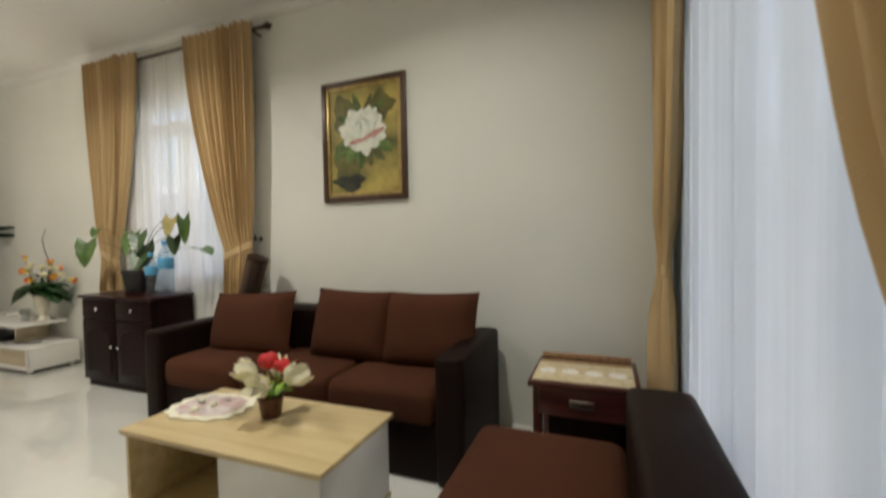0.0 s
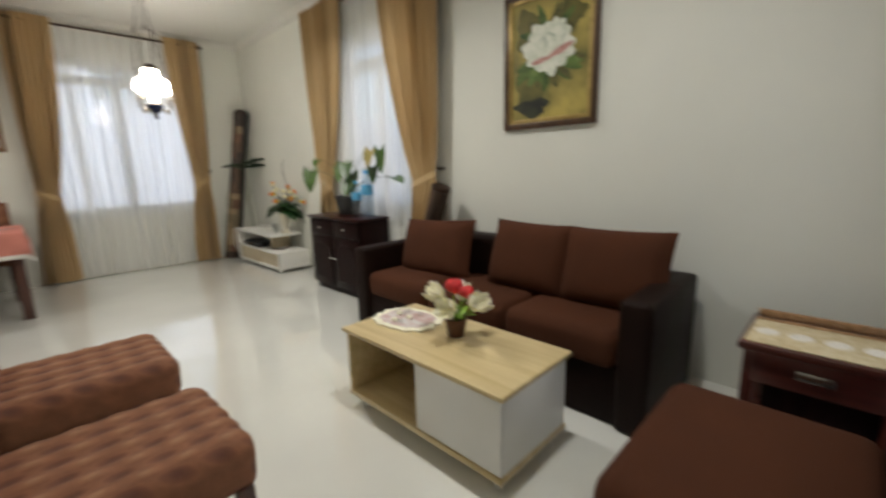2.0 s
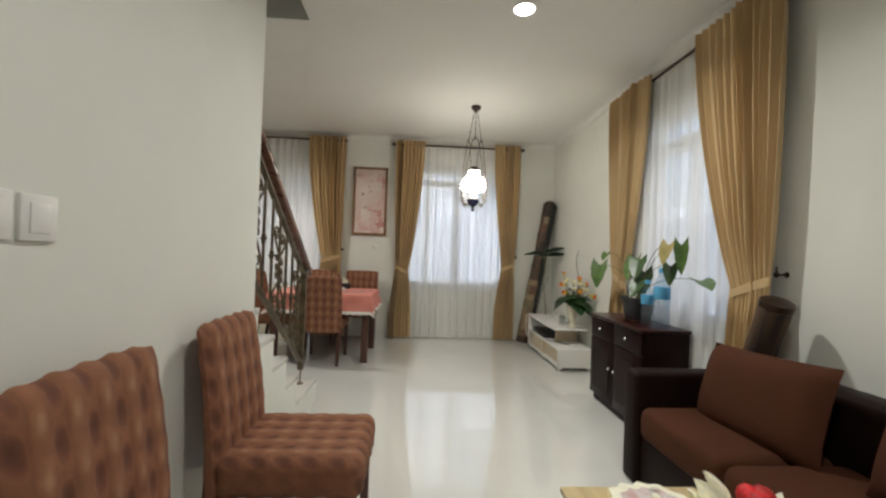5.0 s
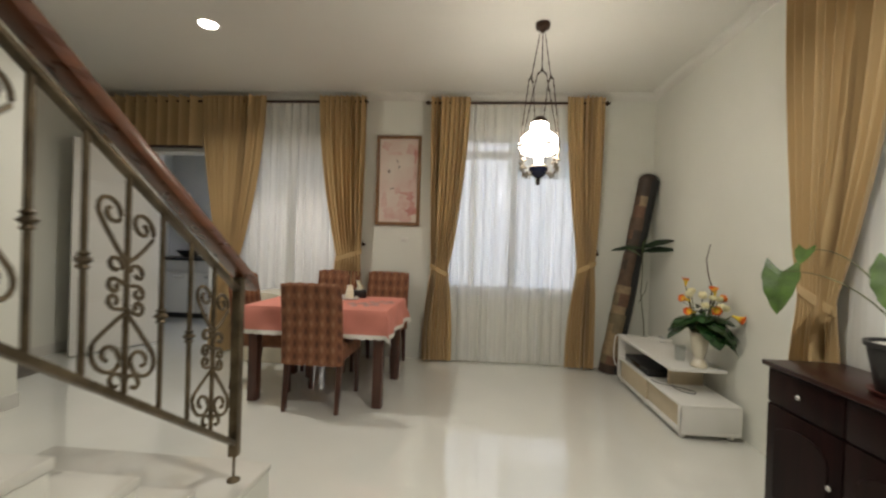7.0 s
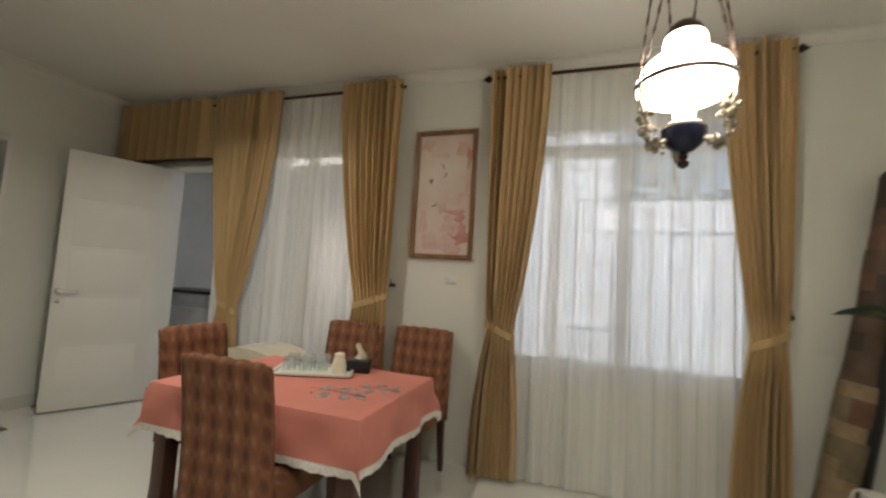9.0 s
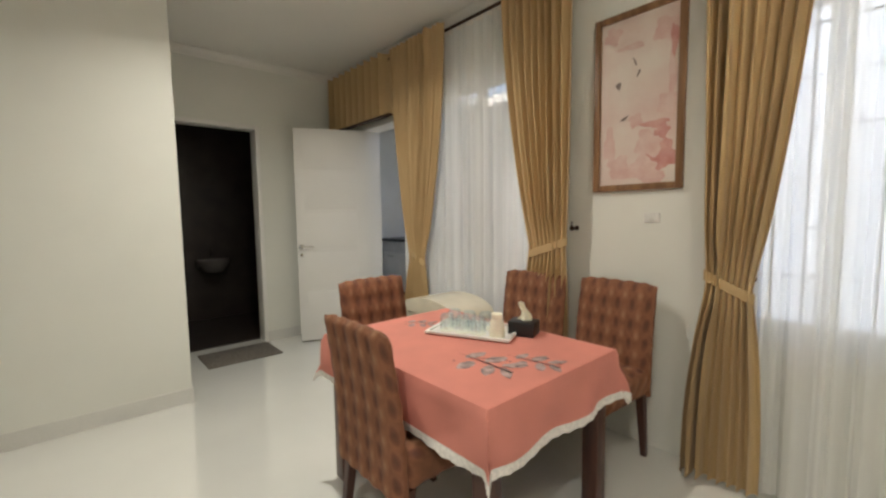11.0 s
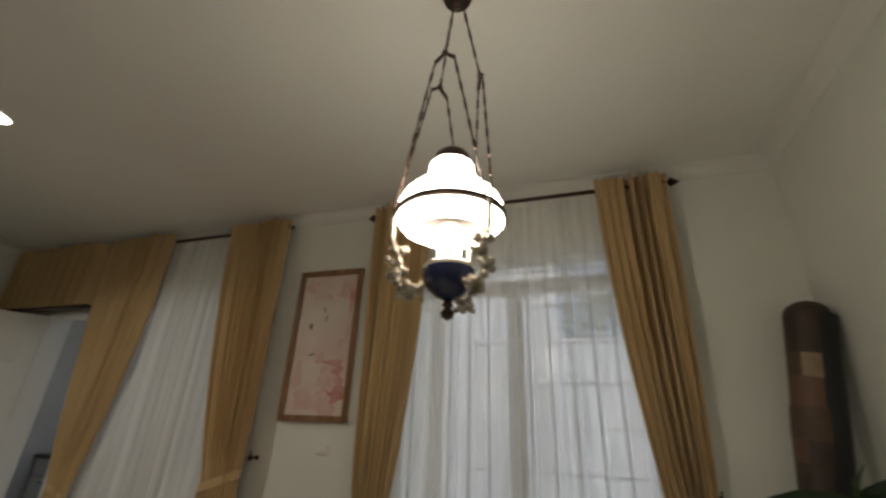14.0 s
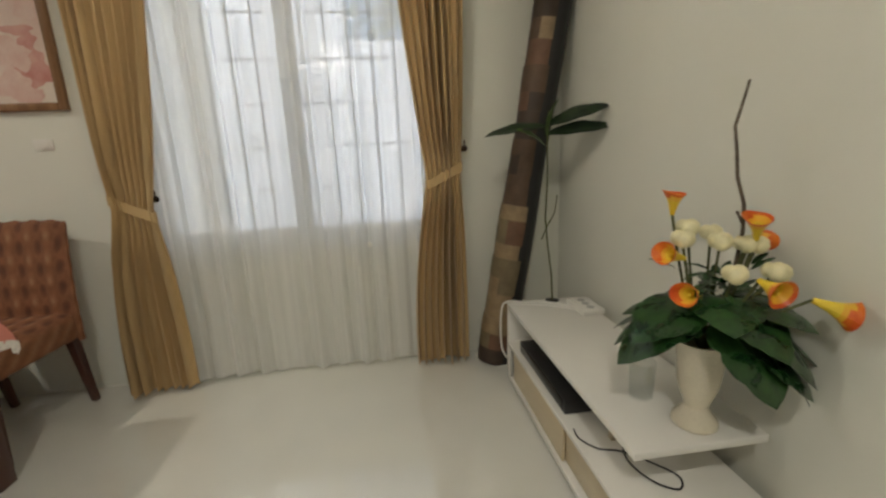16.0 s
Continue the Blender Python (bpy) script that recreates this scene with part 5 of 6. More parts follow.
# ---- television bench with flower vase ----
tv = thing("tv_bench", "low white television bench with beige sliding front", "tv bench")
part("top_shelf", box(-0.405, -1.40, 0.385, -0.05, -0.36, 0.408, r=0.005), M_WHITE, tv)
part("side_panel", box(-0.405, -0.385, 0.05, -0.05, -0.36, 0.386, r=0.006), M_WHITE, tv)
part("rear_support", box(-0.30, -1.13, 0.222, -0.06, -1.11, 0.386, r=0.002), M_BEIGE, tv, "beige upright board")
part("box_top", box(-0.41, -1.55, 0.205, -0.04, -0.385, 0.222, r=0.003), M_WHITE, tv)
part("box_bottom", box(-0.41, -1.55, 0.035, -0.04, -0.385, 0.055, r=0.003), M_WHITE, tv)
part("box_end", box(-0.41, -1.55, 0.055, -0.04, -1.53, 0.205, r=0.002), M_WHITE, tv)
part("back_panel", box(-0.055, -1.53, 0.055, -0.045, -0.385, 0.205), M_WHITE, tv)
part("sliding_front", box(-0.400, -1.00, 0.058, -0.388, -0.45, 0.203, r=0.002), M_BEIGE, tv, "beige wood-grain sliding panel")
part("fixed_front", box(-0.386, -1.528, 0.058, -0.374, -0.98, 0.203, r=0.002), M_BEIGE, tv, "beige wood-grain panel")
part("front_frame", box(-0.412, -1.55, 0.055, -0.400, -1.515, 0.205, r=0.002), M_WHITE, tv)
part("front_frame", box(-0.412, -0.42, 0.055, -0.400, -0.385, 0.205, r=0.002), M_WHITE, tv)
for x in (-0.375, -0.08):
    for y in (-1.50, -0.95, -0.42):
        part("foot", lathe([(0.014, 0), (0.02, 0.006), (0.02, 0.036)], 12, (x, y, 0)), M_WHITE, tv)
dc = thing("set_top_box", "flat black electronic box on a white bench", "electronic box")
part("case", box(-0.385, -0.98, 0.222, -0.16, -0.50, 0.275, r=0.004), M_BLACK, dc)
part("front_panel", box(-0.388, -0.96, 0.229, -0.384, -0.52, 0.268, r=0.001), mat("gloss_black", (0.006, 0.006, 0.007), 0.12), dc)
pw2 = thing("power_strip", "white power strip on a bench", "power strip")
part("case", box(-0.14, -0.60, 0.408, -0.04, -0.43, 0.432, r=0.004), M_WHITE, pw2)
for k in range(3):
    part("outlet", lathe([(0.017, 0.4315), (0.017, 0.4335)], 14, (-0.09, -0.475 - k * 0.045, 0)), mat("socket_grey", (0.45, 0.45, 0.44), 0.5) if k == 0 else bpy.data.materials["socket_grey"], pw2)
wc = thing("white_cable", "white cable along the bench and down its end", "cable")
part("wire", tube(flowing([(-0.13, -0.50, 0.413), (-0.22, -0.42, 0.413), (-0.33, -0.385, 0.413), (-0.40, -0.365, 0.414), (-0.425, -0.35, 0.38), (-0.428, -0.33, 0.27), (-0.425, -0.34, 0.17), (-0.405, -0.352, 0.12)]), 0.0045, 8), M_WHITE, wc)
part("wire", tube(flowing([(-0.13, -0.53, 0.413), (-0.24, -0.45, 0.413), (-0.36, -0.41, 0.413), (-0.39, -0.40, 0.413)]), 0.004, 8), M_WHITE, wc)
bc = thing("black_cable", "thin dark cable lying on a white bench", "cable")
part("wire", tube(flowing([(-0.39, -1.06, 0.226), (-0.395, -1.11, 0.23), (-0.36, -1.16, 0.228), (-0.30, -1.18, 0.226), (-0.24, -1.24, 0.226), (-0.20, -1.30, 0.226), (-0.23, -1.34, 0.226), (-0.28, -1.30, 0.226), (-0.30, -1.22, 0.226), (-0.27, -1.13, 0.226)]), 0.0026, 8), M_BLACK, bc)
gt = thing("glass_tumbler", "clear drinking glass on a white bench", "glass", pose(-0.255, -1.19, 0.408))
part("glass", lathe([(0.030, 0), (0.032, 0.004), (0.036, 0.11), (0.034, 0.11), (0.030, 0.008)], 24), M_THINGLASS, gt).visible_shadow = False

VX, VY, VZ = -0.195, -1.325, 0.408
vs = thing("flower_vase", "cream vase with artificial callas, roses and leaves", "flower vase", pose(VX, VY, VZ))
part("vase", lathe([(0.048, 0), (0.054, 0.006), (0.052, 0.02), (0.035, 0.04), (0.028, 0.055), (0.034, 0.075), (0.046, 0.11), (0.052, 0.16), (0.056, 0.205), (0.064, 0.232), (0.058, 0.232), (0.048, 0.20), (0.03, 0.10)], 36), M_CERAMIC, vs)

# calla petals fade from a yellow throat to a red-orange lip
M_CALLA = mat("calla_petal", (0.78, 0.52, 0.03), 0.45, col2=(0.80, 0.62, 0.06), scale=20)


def calla(at, way, size=0.085):
    size *= 0.66
    base = aim(at, way)
    b = bmesh.new()
    n, h = 18, 9

    def fn(u, v):
        a = u * 2 * math.pi
        r = size * (0.08 + 0.16 * v + 0.22 * v ** 3)
        lip = size * 0.30 * v ** 3 * max(0, math.cos(a)) ** 1.5
        z = size * v + lip * 0.6
        return Vector(((r + lip * 0.3) * math.cos(a), z, (r + lip * 0.3) * math.sin(a)))
    thick_grid(fn, n, h, 0.001, b)
    for f in b.faces:
        y = f.calc_center_median().y / size
        f.material_index = 2 if y > 0.88 else (1 if y > 0.66 else 0)
    bmesh.ops.transform(b, matrix=base, verts=b.verts[:])
    fl = part("calla_flower", b, [M_CALLA, M_CALLA_MID, M_CALLA_LIP], vs, "yellow calla with a red-orange lip")
    part("spadix", tube([base @ Vector((0, size * 0.2, 0)), base @ Vector((0, size * 0.75, 0))], 0.004, 6), M_CALLA, fl)
    part("stem", tube(arc(at, (at[0] * 0.5, at[1] * 0.5, 0.30), (0, 0, 0.20), 8), 0.0035, 6), M_STEM, vs)


M_CALLA_MID = mat("calla_throat", (0.78, 0.36, 0.025), 0.45, col2=(0.80, 0.48, 0.05), scale=30)
M_CALLA_LIP = mat("calla_lip", (0.62, 0.075, 0.010), 0.45, col2=(0.76, 0.20, 0.015), scale=26)
# flower heads: place in the bunch, the way they face
for at, way, sz in (((-0.085, 0.02, 0.50), (-0.02, -0.1, 1.0), 0.075), ((0.07, -0.05, 0.445), (-0.3, -0.3, 0.9), 0.085), ((-0.075, -0.02, 0.405), (-0.95, -0.1, 0.3), 0.085),
                    ((-0.06, -0.06, 0.335), (-0.95, -0.35, 0.12), 0.085), ((0.02, -0.12, 0.375), (-0.1, -0.9, -0.15), 0.095), ((0.13, -0.14, 0.33), (0.60, -0.70, -0.30), 0.10),
                    ((0.10, 0.0, 0.415), (0.75, 0.2, 0.15), 0.085)):
    calla((at[0] - 0.008, at[1], at[2] + 0.040), way, sz)
for at in ((-0.06, 0.0, 0.475), (-0.085, -0.02, 0.455), (0.0, -0.03, 0.445), (-0.02, -0.10, 0.39), (0.065, -0.03, 0.435), (0.085, -0.09, 0.385), (0.13, -0.06, 0.37), (0.115, -0.01, 0.425), (0.035, 0.04, 0.45)):
    at = (at[0] - 0.008, at[1], at[2] + 0.034)
    rose(at, 0.034, M_PETALW, vs, "rose", "cream artificial rose bud")
    part("stem", tube([at, (at[0] * 0.4, at[1] * 0.4, 0.28), (0, 0, 0.20)], 0.003, 6), M_STEM, vs)
for at, way, ln, wd in (((-0.06, -0.01, 0.33), (-0.9, -0.1, -0.05), 0.15, 0.12), ((-0.05, 0.0, 0.31), (-0.95, 0.2, -0.30), 0.19, 0.14), ((0.05, -0.06, 0.285), (0.55, -0.75, -0.30), 0.18, 0.12),
                        ((0.06, -0.04, 0.275), (0.75, -0.5, -0.38), 0.21, 0.10), ((0.08, -0.02, 0.30), (0.85, -0.45, -0.22), 0.21, 0.07), ((-0.03, 0.03, 0.32), (-0.7, 0.5, 0.05), 0.14, 0.10),
                        ((0.04, 0.04, 0.31), (0.2, 0.85, -0.2), 0.18, 0.13), ((-0.04, 0.06, 0.30), (-0.55, 0.75, -0.15), 0.17, 0.12), ((0.05, -0.04, 0.34), (0.4, -0.5, 0.1), 0.14, 0.11), ((-0.01, -0.06, 0.35), (-0.35, -0.6, 0.15), 0.13, 0.10),
                        ((-0.06, -0.02, 0.33), (-0.95, 0.1, -0.35), 0.18, 0.12), ((0.02, -0.07, 0.31), (0.1, -0.95, -0.5), 0.18, 0.13), ((0.07, -0.08, 0.31), (0.7, -0.8, -0.45), 0.17, 0.11),
                        ((-0.06, 0.05, 0.31), (-0.85, 0.6, -0.4), 0.17, 0.11), ((0.02, -0.08, 0.33), (0.15, -0.95, -0.12), 0.13, 0.10)):
    part("leaf", leaf(ln * 1.08, wd * 1.5, "monstera", 0.42, -0.10, aim((at[0] * 0.8, at[1] * 0.8, at[2] + 0.012), (way[0], way[1], way[2] - 0.06), 0)), M_LEAFD, vs, "glossy dark green leaf with cut edges")
    part("stem", tube([(at[0] * 0.8, at[1] * 0.8, at[2] + 0.012), (0, 0, 0.20)], 0.003, 6), M_STEM, vs)
fb = bmesh.new()
rnd = random.Random(9)
for k in range(80):
    a, r = rnd.uniform(0, 6.28), rnd.uniform(0.0, 0.10)
    leaf(rnd.uniform(0.03, 0.06), 0.018, "lance", 0.2, 0.2, aim((r * math.cos(a), r * math.sin(a) - 0.02, rnd.uniform(0.29, 0.42)), (math.cos(a), math.sin(a), rnd.uniform(-0.2, 0.9))), fb)
part("filler_leaves", fb, M_LEAFD, vs)
part("twig", tube([(0.02, -0.02, 0.25), (0.045, -0.02, 0.40), (0.055, -0.02, 0.50), (0.050, -0.02, 0.56), (0.035, -0.01, 0.62), (0.026, -0.01, 0.68), (0.025, 0.0, 0.73), (0.04, 0.0, 0.79), (0.048, 0.0, 0.825)], 0.005, 7, taper=0.0028), M_TWIG, vs, "bare upright twig with knots")
part("twig_spur", tube([(0.055, -0.02, 0.51), (0.035, -0.02, 0.545)], 0.003, 6), M_TWIG, vs)

# ---- leaning trunk and long-stemmed plant in the corner ----
tk = thing("decorative_trunk", "tall hollow bamboo-like trunk with patchwork veneer, leaning", "decoration")
A, B = Vector((-0.415, -0.125, 0.0)), Vector((-0.095, -0.115, 1.86))
rnd = random.Random(21)
z = 0.0
VEN = [mat("veneer_%s" % n, c, 0.55, var=0.18, scale=14, bump=0.3, bscale=120) for n, c in (
    ("umber", (0.095, 0.055, 0.032)), ("tan", (0.26, 0.185, 0.105)), ("olive", (0.165, 0.125, 0.07)), ("rust", (0.14, 0.07, 0.04)), ("dark", (0.045, 0.027, 0.018)))]
axis = (B - A).normalized()
sx = Vector((0.92, -0.39, 0)).normalized()
sx = (sx - axis * sx.dot(axis)).normalized()
sy = axis.cross(sx)
LEN = (B - A).length


def trunk_pt(t, a, r):
    wob = 1 + 0.05 * math.sin(7 * t) + 0.03 * math.sin(17 * t + 1)
    return A + axis * (t * LEN) + (sx * math.cos(a) + sy * math.sin(a)) * r * wob


cuts = [0.0, 0.045, 0.09, 0.135, 0.205, 0.25, 0.305, 0.345, 0.41, 0.45, 0.53, 0.58, 0.62, 0.69, 0.735, 0.80, 0.86, 0.91, 1.0]
for i, (t0, t1) in enumerate(zip(cuts, cuts[1:])):
    tones = (4, 2, 1, 1, 1, 2, 1, 2, 1, 0, 4, 0, 4, 3, 0, 3, 0, 4)
    halves = ((-3.35, -1.9), (-1.9, -0.35)) if i % 3 == 1 else ((-3.35, -0.35),)
    for hI, (a0, a1) in enumerate(halves):
        r = 0.088 - 0.010 * t0 + 0.002 * ((i * 7) % 3 - 1)

        def fn(u, v, t0=t0, t1=t1, a0=a0, a1=a1, r=r):
            return trunk_pt(t0 + (t1 - t0) * v, a0 + (a1 - a0) * u, r)
        b = thick_grid(fn, 8, 3, 0.012)
        part("veneer_patch", b, VEN[(tones[i] + hI) % 5], tk)
part("dark_core", thick_grid(lambda u, v: trunk_pt(v, u * 2 * math.pi, 0.070) + sx * 0.03, 20, 14), M_BLACK, tk, "black hollow back of the trunk")
part("top_cap", ball(trunk_pt(1.0, 0, 0.0), 0.083, 3, None, (1, 1, 0.75)), VEN[4], tk)

M_LEAFK = mat("leaf_blackish", (0.006, 0.016, 0.007), 0.4, col2=(0.014, 0.035, 0.010), scale=18)
op = thing("long_stem_plant", "thin bent stem with a few long dark leaves", "plant", pose(-0.19, -0.385, 0.408))
part("stem", tube([(0.0, 0.0, 0.0), (-0.006, 0.0, 0.12), (-0.025, 0.005, 0.27), (-0.04, 0.0, 0.40), (-0.032, 0.0, 0.55), (-0.035, 0.0, 0.72), (-0.03, 0.0, 0.86)], 0.005, 7, taper=0.003), M_STEM, op)
part("side_stem", tube([(-0.055, 0.0, 0.30), (-0.03, 0.0, 0.36), (0.0, -0.01, 0.42), (0.01, -0.01, 0.50)], 0.003, 6), M_STEM, op)
part("base_foot", lathe([(0.03, 0.0), (0.032, 0.003), (0.006, 0.008)], 16), M_BLACK, op)
for at, way, ln, wd, mm in (((-0.04, 0, 0.795), (-0.95, -0.1, 0.05), 0.27, 0.055, M_LEAFK), ((-0.035, 0, 0.80), (0.72, -0.45, 0.36), 0.26, 0.065, M_LEAFK), ((-0.03, 0, 0.765), (0.72, -0.42, 0.18), 0.265, 0.06, M_LEAFK), ((-0.035, 0, 0.76), (0.02, -0.15, 1.0), 0.15, 0.07, M_LEAF), ((-0.05, 0, 0.72), (-0.6, -0.3, 0.45), 0.16, 0.06, M_LEAF)):
    part("leaf", leaf(ln, wd * 1.15, "lance", 0.22, 0.2, aim(at, way, 50 if way[0] > 0 else -35)), mm, op, "long narrow strap leaf")

# ---- dining corner ----
TX0, TX1, TY0, TY1, TZ = -3.36, -2.33, -1.395, -0.635, 0.695
dt = thing("dining_table", "dark wooden rectangular dining table", "dining table")
part("tabletop", box(TX0, TY0, TZ - 0.03, TX1, TY1, TZ, r=0.005), M_DARKLEG, dt)
part("apron", boxes((TX0 + 0.06, TY0 + 0.05, TZ - 0.11, TX1 - 0.06, TY0 + 0.07, TZ - 0.03), (TX0 + 0.06, TY1 - 0.07, TZ - 0.11, TX1 - 0.06, TY1 - 0.05, TZ - 0.03), (TX0 + 0.05, TY0 + 0.07, TZ - 0.11, TX0 + 0.07, TY1 - 0.07, TZ - 0.03), (TX1 - 0.07, TY0 + 0.07, TZ - 0.11, TX1 - 0.05, TY1 - 0.07, TZ - 0.03)), M_DARKLEG, dt)
for x in (TX0 + 0.055, TX1 - 0.055):
    for y in (TY0 + 0.055, TY1 - 0.055):
        part("leg", box(x - 0.034, y - 0.034, 0, x + 0.034, y + 0.034, TZ - 0.03, r=0.004), M_DARKLEG, dt, "square dark wooden leg")
tc = thing("tablecloth", "salmon pink tablecloth with white lace hem", "tablecloth", pose((TX0 + TX1) / 2, (TY0 + TY1) / 2, TZ))
HX, HY, OV = (TX1 - TX0) / 2 + 0.004, (TY1 - TY0) / 2 + 0.004, 0.178


def drop(px, py, lift=0.0):
    dx, dy = max(abs(px) - HX, 0), max(abs(py) - HY, 0)
    m = min(dx, dy)
    wave = 0.016 * math.sin(px * 19 + 1) * math.sin(py * 17) * min(1, (dx + dy) * 8)
    x = math.copysign(min(abs(px), HX) + (0.006 if dx else 0) + 0.10 * m + 0.08 * dx + wave + (lift if dx else 0), px)
    y = math.copysign(min(abs(py), HY) + (0.006 if dy else 0) + 0.10 * m + 0.08 * dy + wave + (lift if dy else 0), py)
    return Vector((x, y, 0.003 + (lift if not dx and not dy else 0) - max(dx, dy) * 0.985 - 0.16 * m))


def axis_pts(h, ov, n_mid, n_ov):
    return [-h - ov + ov * i / n_ov for i in range(n_ov)] + [-h + 2 * h * i / n_mid for i in range(n_mid)] + [h + ov * i / n_ov for i in range(n_ov + 1)]


xs, ys = axis_pts(HX, OV, 30, 8), axis_pts(HY, OV, 24, 8)
part("cloth", thick_grid(lambda u, v: drop(xs[round(u * (len(xs) - 1))], ys[round(v * (len(ys) - 1))]), len(xs) - 1, len(ys) - 1, 0.0015), M_CLOTH, tc)
edge = [Vector((x, -HY - OV)) for x in xs] + [Vector((HX + OV, y)) for y in ys] + [Vector((x, HY + OV)) for x in reversed(xs)] + [Vector((-HX - OV, y)) for y in reversed(ys)]


def lace(u, v):
    i = round(u * (len(edge) - 1))
    p = edge[i]
    out = Vector((math.copysign(1, p.x) if abs(p.x) > HX + OV - 1e-4 else 0, math.copysign(1, p.y) if abs(p.y) > HY + OV - 1e-4 else 0))
    s = -0.008 + v * (0.028 + 0.006 * (i % 2))
    q = p + out * s
    return drop(q.x, q.y, 0.002)


part("lace_hem", thick_grid(lace, len(edge) - 1, 2, 0.001), M_LACE, tc, "white lace trimming")
M_PRINT = mat("cloth_print", (0.24, 0.18, 0.17), 0.85, col2=(0.50, 0.36, 0.33), scale=30)
M_PRINT2 = mat("cloth_print_dark", (0.10, 0.06, 0.06), 0.85, var=0.3, scale=40)
for k, (x, y, ang, ln) in enumerate(((0.25, -0.12, 12, 0.26), (0.37, 0.02, 22, 0.20), (-0.36, 0.05, 40, 0.16))):
    base = Matrix.Translation((x, y, 0.0042)) @ pose(0, 0, 0, 0, 0, ang)
    b = bmesh.new()
    for j, (px, py, a, w) in enumerate(((-0.30, 0.04, 70, 0.5), (-0.12, -0.04, -95, 0.55), (0.02, 0.05, 60, 0.6), (0.16, -0.05, -70, 0.5), (0.30, 0.04, 35, 0.45), (0.36, -0.03, -50, 0.4))):
        leaf(ln * 0.38, ln * 0.38 * w, "lance", 0.0, 0.0, base @ Matrix.Translation((px * ln, py * ln, 0.0003 * j)) @ pose(0, 0, 0, 0, 0, a - 90), b, 0.0004)
    part("printed_leaves", b, M_PRINT, tc, "pale grey printed leaves")
    b = bmesh.new()
    for x0, y0, x1, y1, w in ((-0.5, 0.12, 0.15, -0.02, 0.016), (0.05, 0.0, 0.55, -0.14, 0.03), (-0.2, 0.05, 0.1, 0.2, 0.012)):
        d = Vector((x1 - x0, y1 - y0)).normalized()
        n = Vector((-d.y, d.x)) * w
        slab([(x0 * ln, y0 * ln), (x1 * ln - n.x * ln, y1 * ln - n.y * ln), (x1 * ln + n.x * ln, y1 * ln + n.y * ln)], 0.0004, base @ Matrix.Translation((0, 0, 0.0024)), b)
    for px, py in ((-0.35, -0.2), (0.25, 0.25), (0.5, 0.1)):
        slab([(px * ln + 0.006 * math.cos(t), py * ln + 0.004 * math.sin(t)) for t in (i * math.pi / 4 for i in range(8))], 0.0004, base @ Matrix.Translation((0, 0, 0.0028)), b)
    part("printed_stems", b, M_PRINT2, tc, "dark printed twig lines")

CH = "rust-brown patterned dining chair with tall back"
copy_thing(first_chair, pose(-2.81, -1.47, 0, 0, 0, 180))
copy_thing(first_chair, pose(-3.55, -0.97, 0, 0, 0, 90))
copy_thing(first_chair, pose(-3.09, -0.20, 0, 0, 0, 4))
copy_thing(first_chair, pose(-2.60, -0.16, 0, 0, 0, -3))
for o in bpy.data.objects:
    if o.name.startswith("upholstered_chair") and o.location.y > -2:
        o["label"], o["group"] = CH, "chairs round the dining table"
scene.view_layers[0].update()

wt = thing("serving_board", "white oblong tray with upturned glasses on a tablecloth", "tray", pose(-2.90, -0.86, TZ + 0.006, 0, 0, 24))
part("tray", boxes((-0.19, -0.12, 0, 0.19, 0.12, 0.006), (-0.20, -0.13, 0.004, -0.185, 0.13, 0.016), (0.185, -0.13, 0.004, 0.20, 0.13, 0.016), (-0.185, -0.13, 0.004, 0.185, -0.115, 0.016), (-0.185, 0.115, 0.004, 0.185, 0.13, 0.016), r=0.002), M_WHITE, wt)


def tumbler(m):
    g0 = thing("drinking_glass", "clear drinking glass upside down on a tray", "glass", m, "glasses on the tray")
    part("glass", lathe([(0.034, 0), (0.036, 0.0), (0.032, 0.07), (0.026, 0.078), (0.002, 0.079)], 18), M_TUMBLER, g0).visible_shadow = False
    part("rim", lathe([(0.0355, 0.0), (0.037, 0.002), (0.0355, 0.004)], 18), M_PETALL, g0, "thicker pale rim")
    return g0


MB = wt.matrix_basis
g1 = tumbler(MB @ Matrix.Translation((-0.12, -0.05, 0.006)))
for x, y in ((-0.04, -0.055), (-0.12, 0.04), (-0.04, 0.03), (0.04, 0.04), (0.035, -0.05)):
    copy_thing(g1, MB @ Matrix.Translation((x, y, 0.006)))
cu = thing("salt_shaker", "small white shaker on a tray", "shaker", MB @ Matrix.Translation((0.13, -0.07, 0.006)) @ Matrix.Scale(1.35, 4))
part("body", lathe([(0.024, 0), (0.026, 0.004), (0.023, 0.05), (0.018, 0.062), (0.02, 0.066), (0.018, 0.078), (0.002, 0.082)], 18), M_PETALL, cu)
tb = thing("tissue_box", "dark tissue box with a white tissue sticking out", "tissue box", pose(-2.715, -0.73, TZ + 0.004, 0, 0, 20))
part("box", box(-0.06, -0.05, 0, 0.06, 0.05, 0.065, r=0.004), M_BLACK, tb)


def tissue(u, v):
    s = u * 2 - 1
    return Vector((s * 0.035 * (1 - 0.7 * v) + 0.012 * math.sin(v * 5), 0.010 * math.sin(u * 9 + v * 4), 0.064 + 0.085 * v))


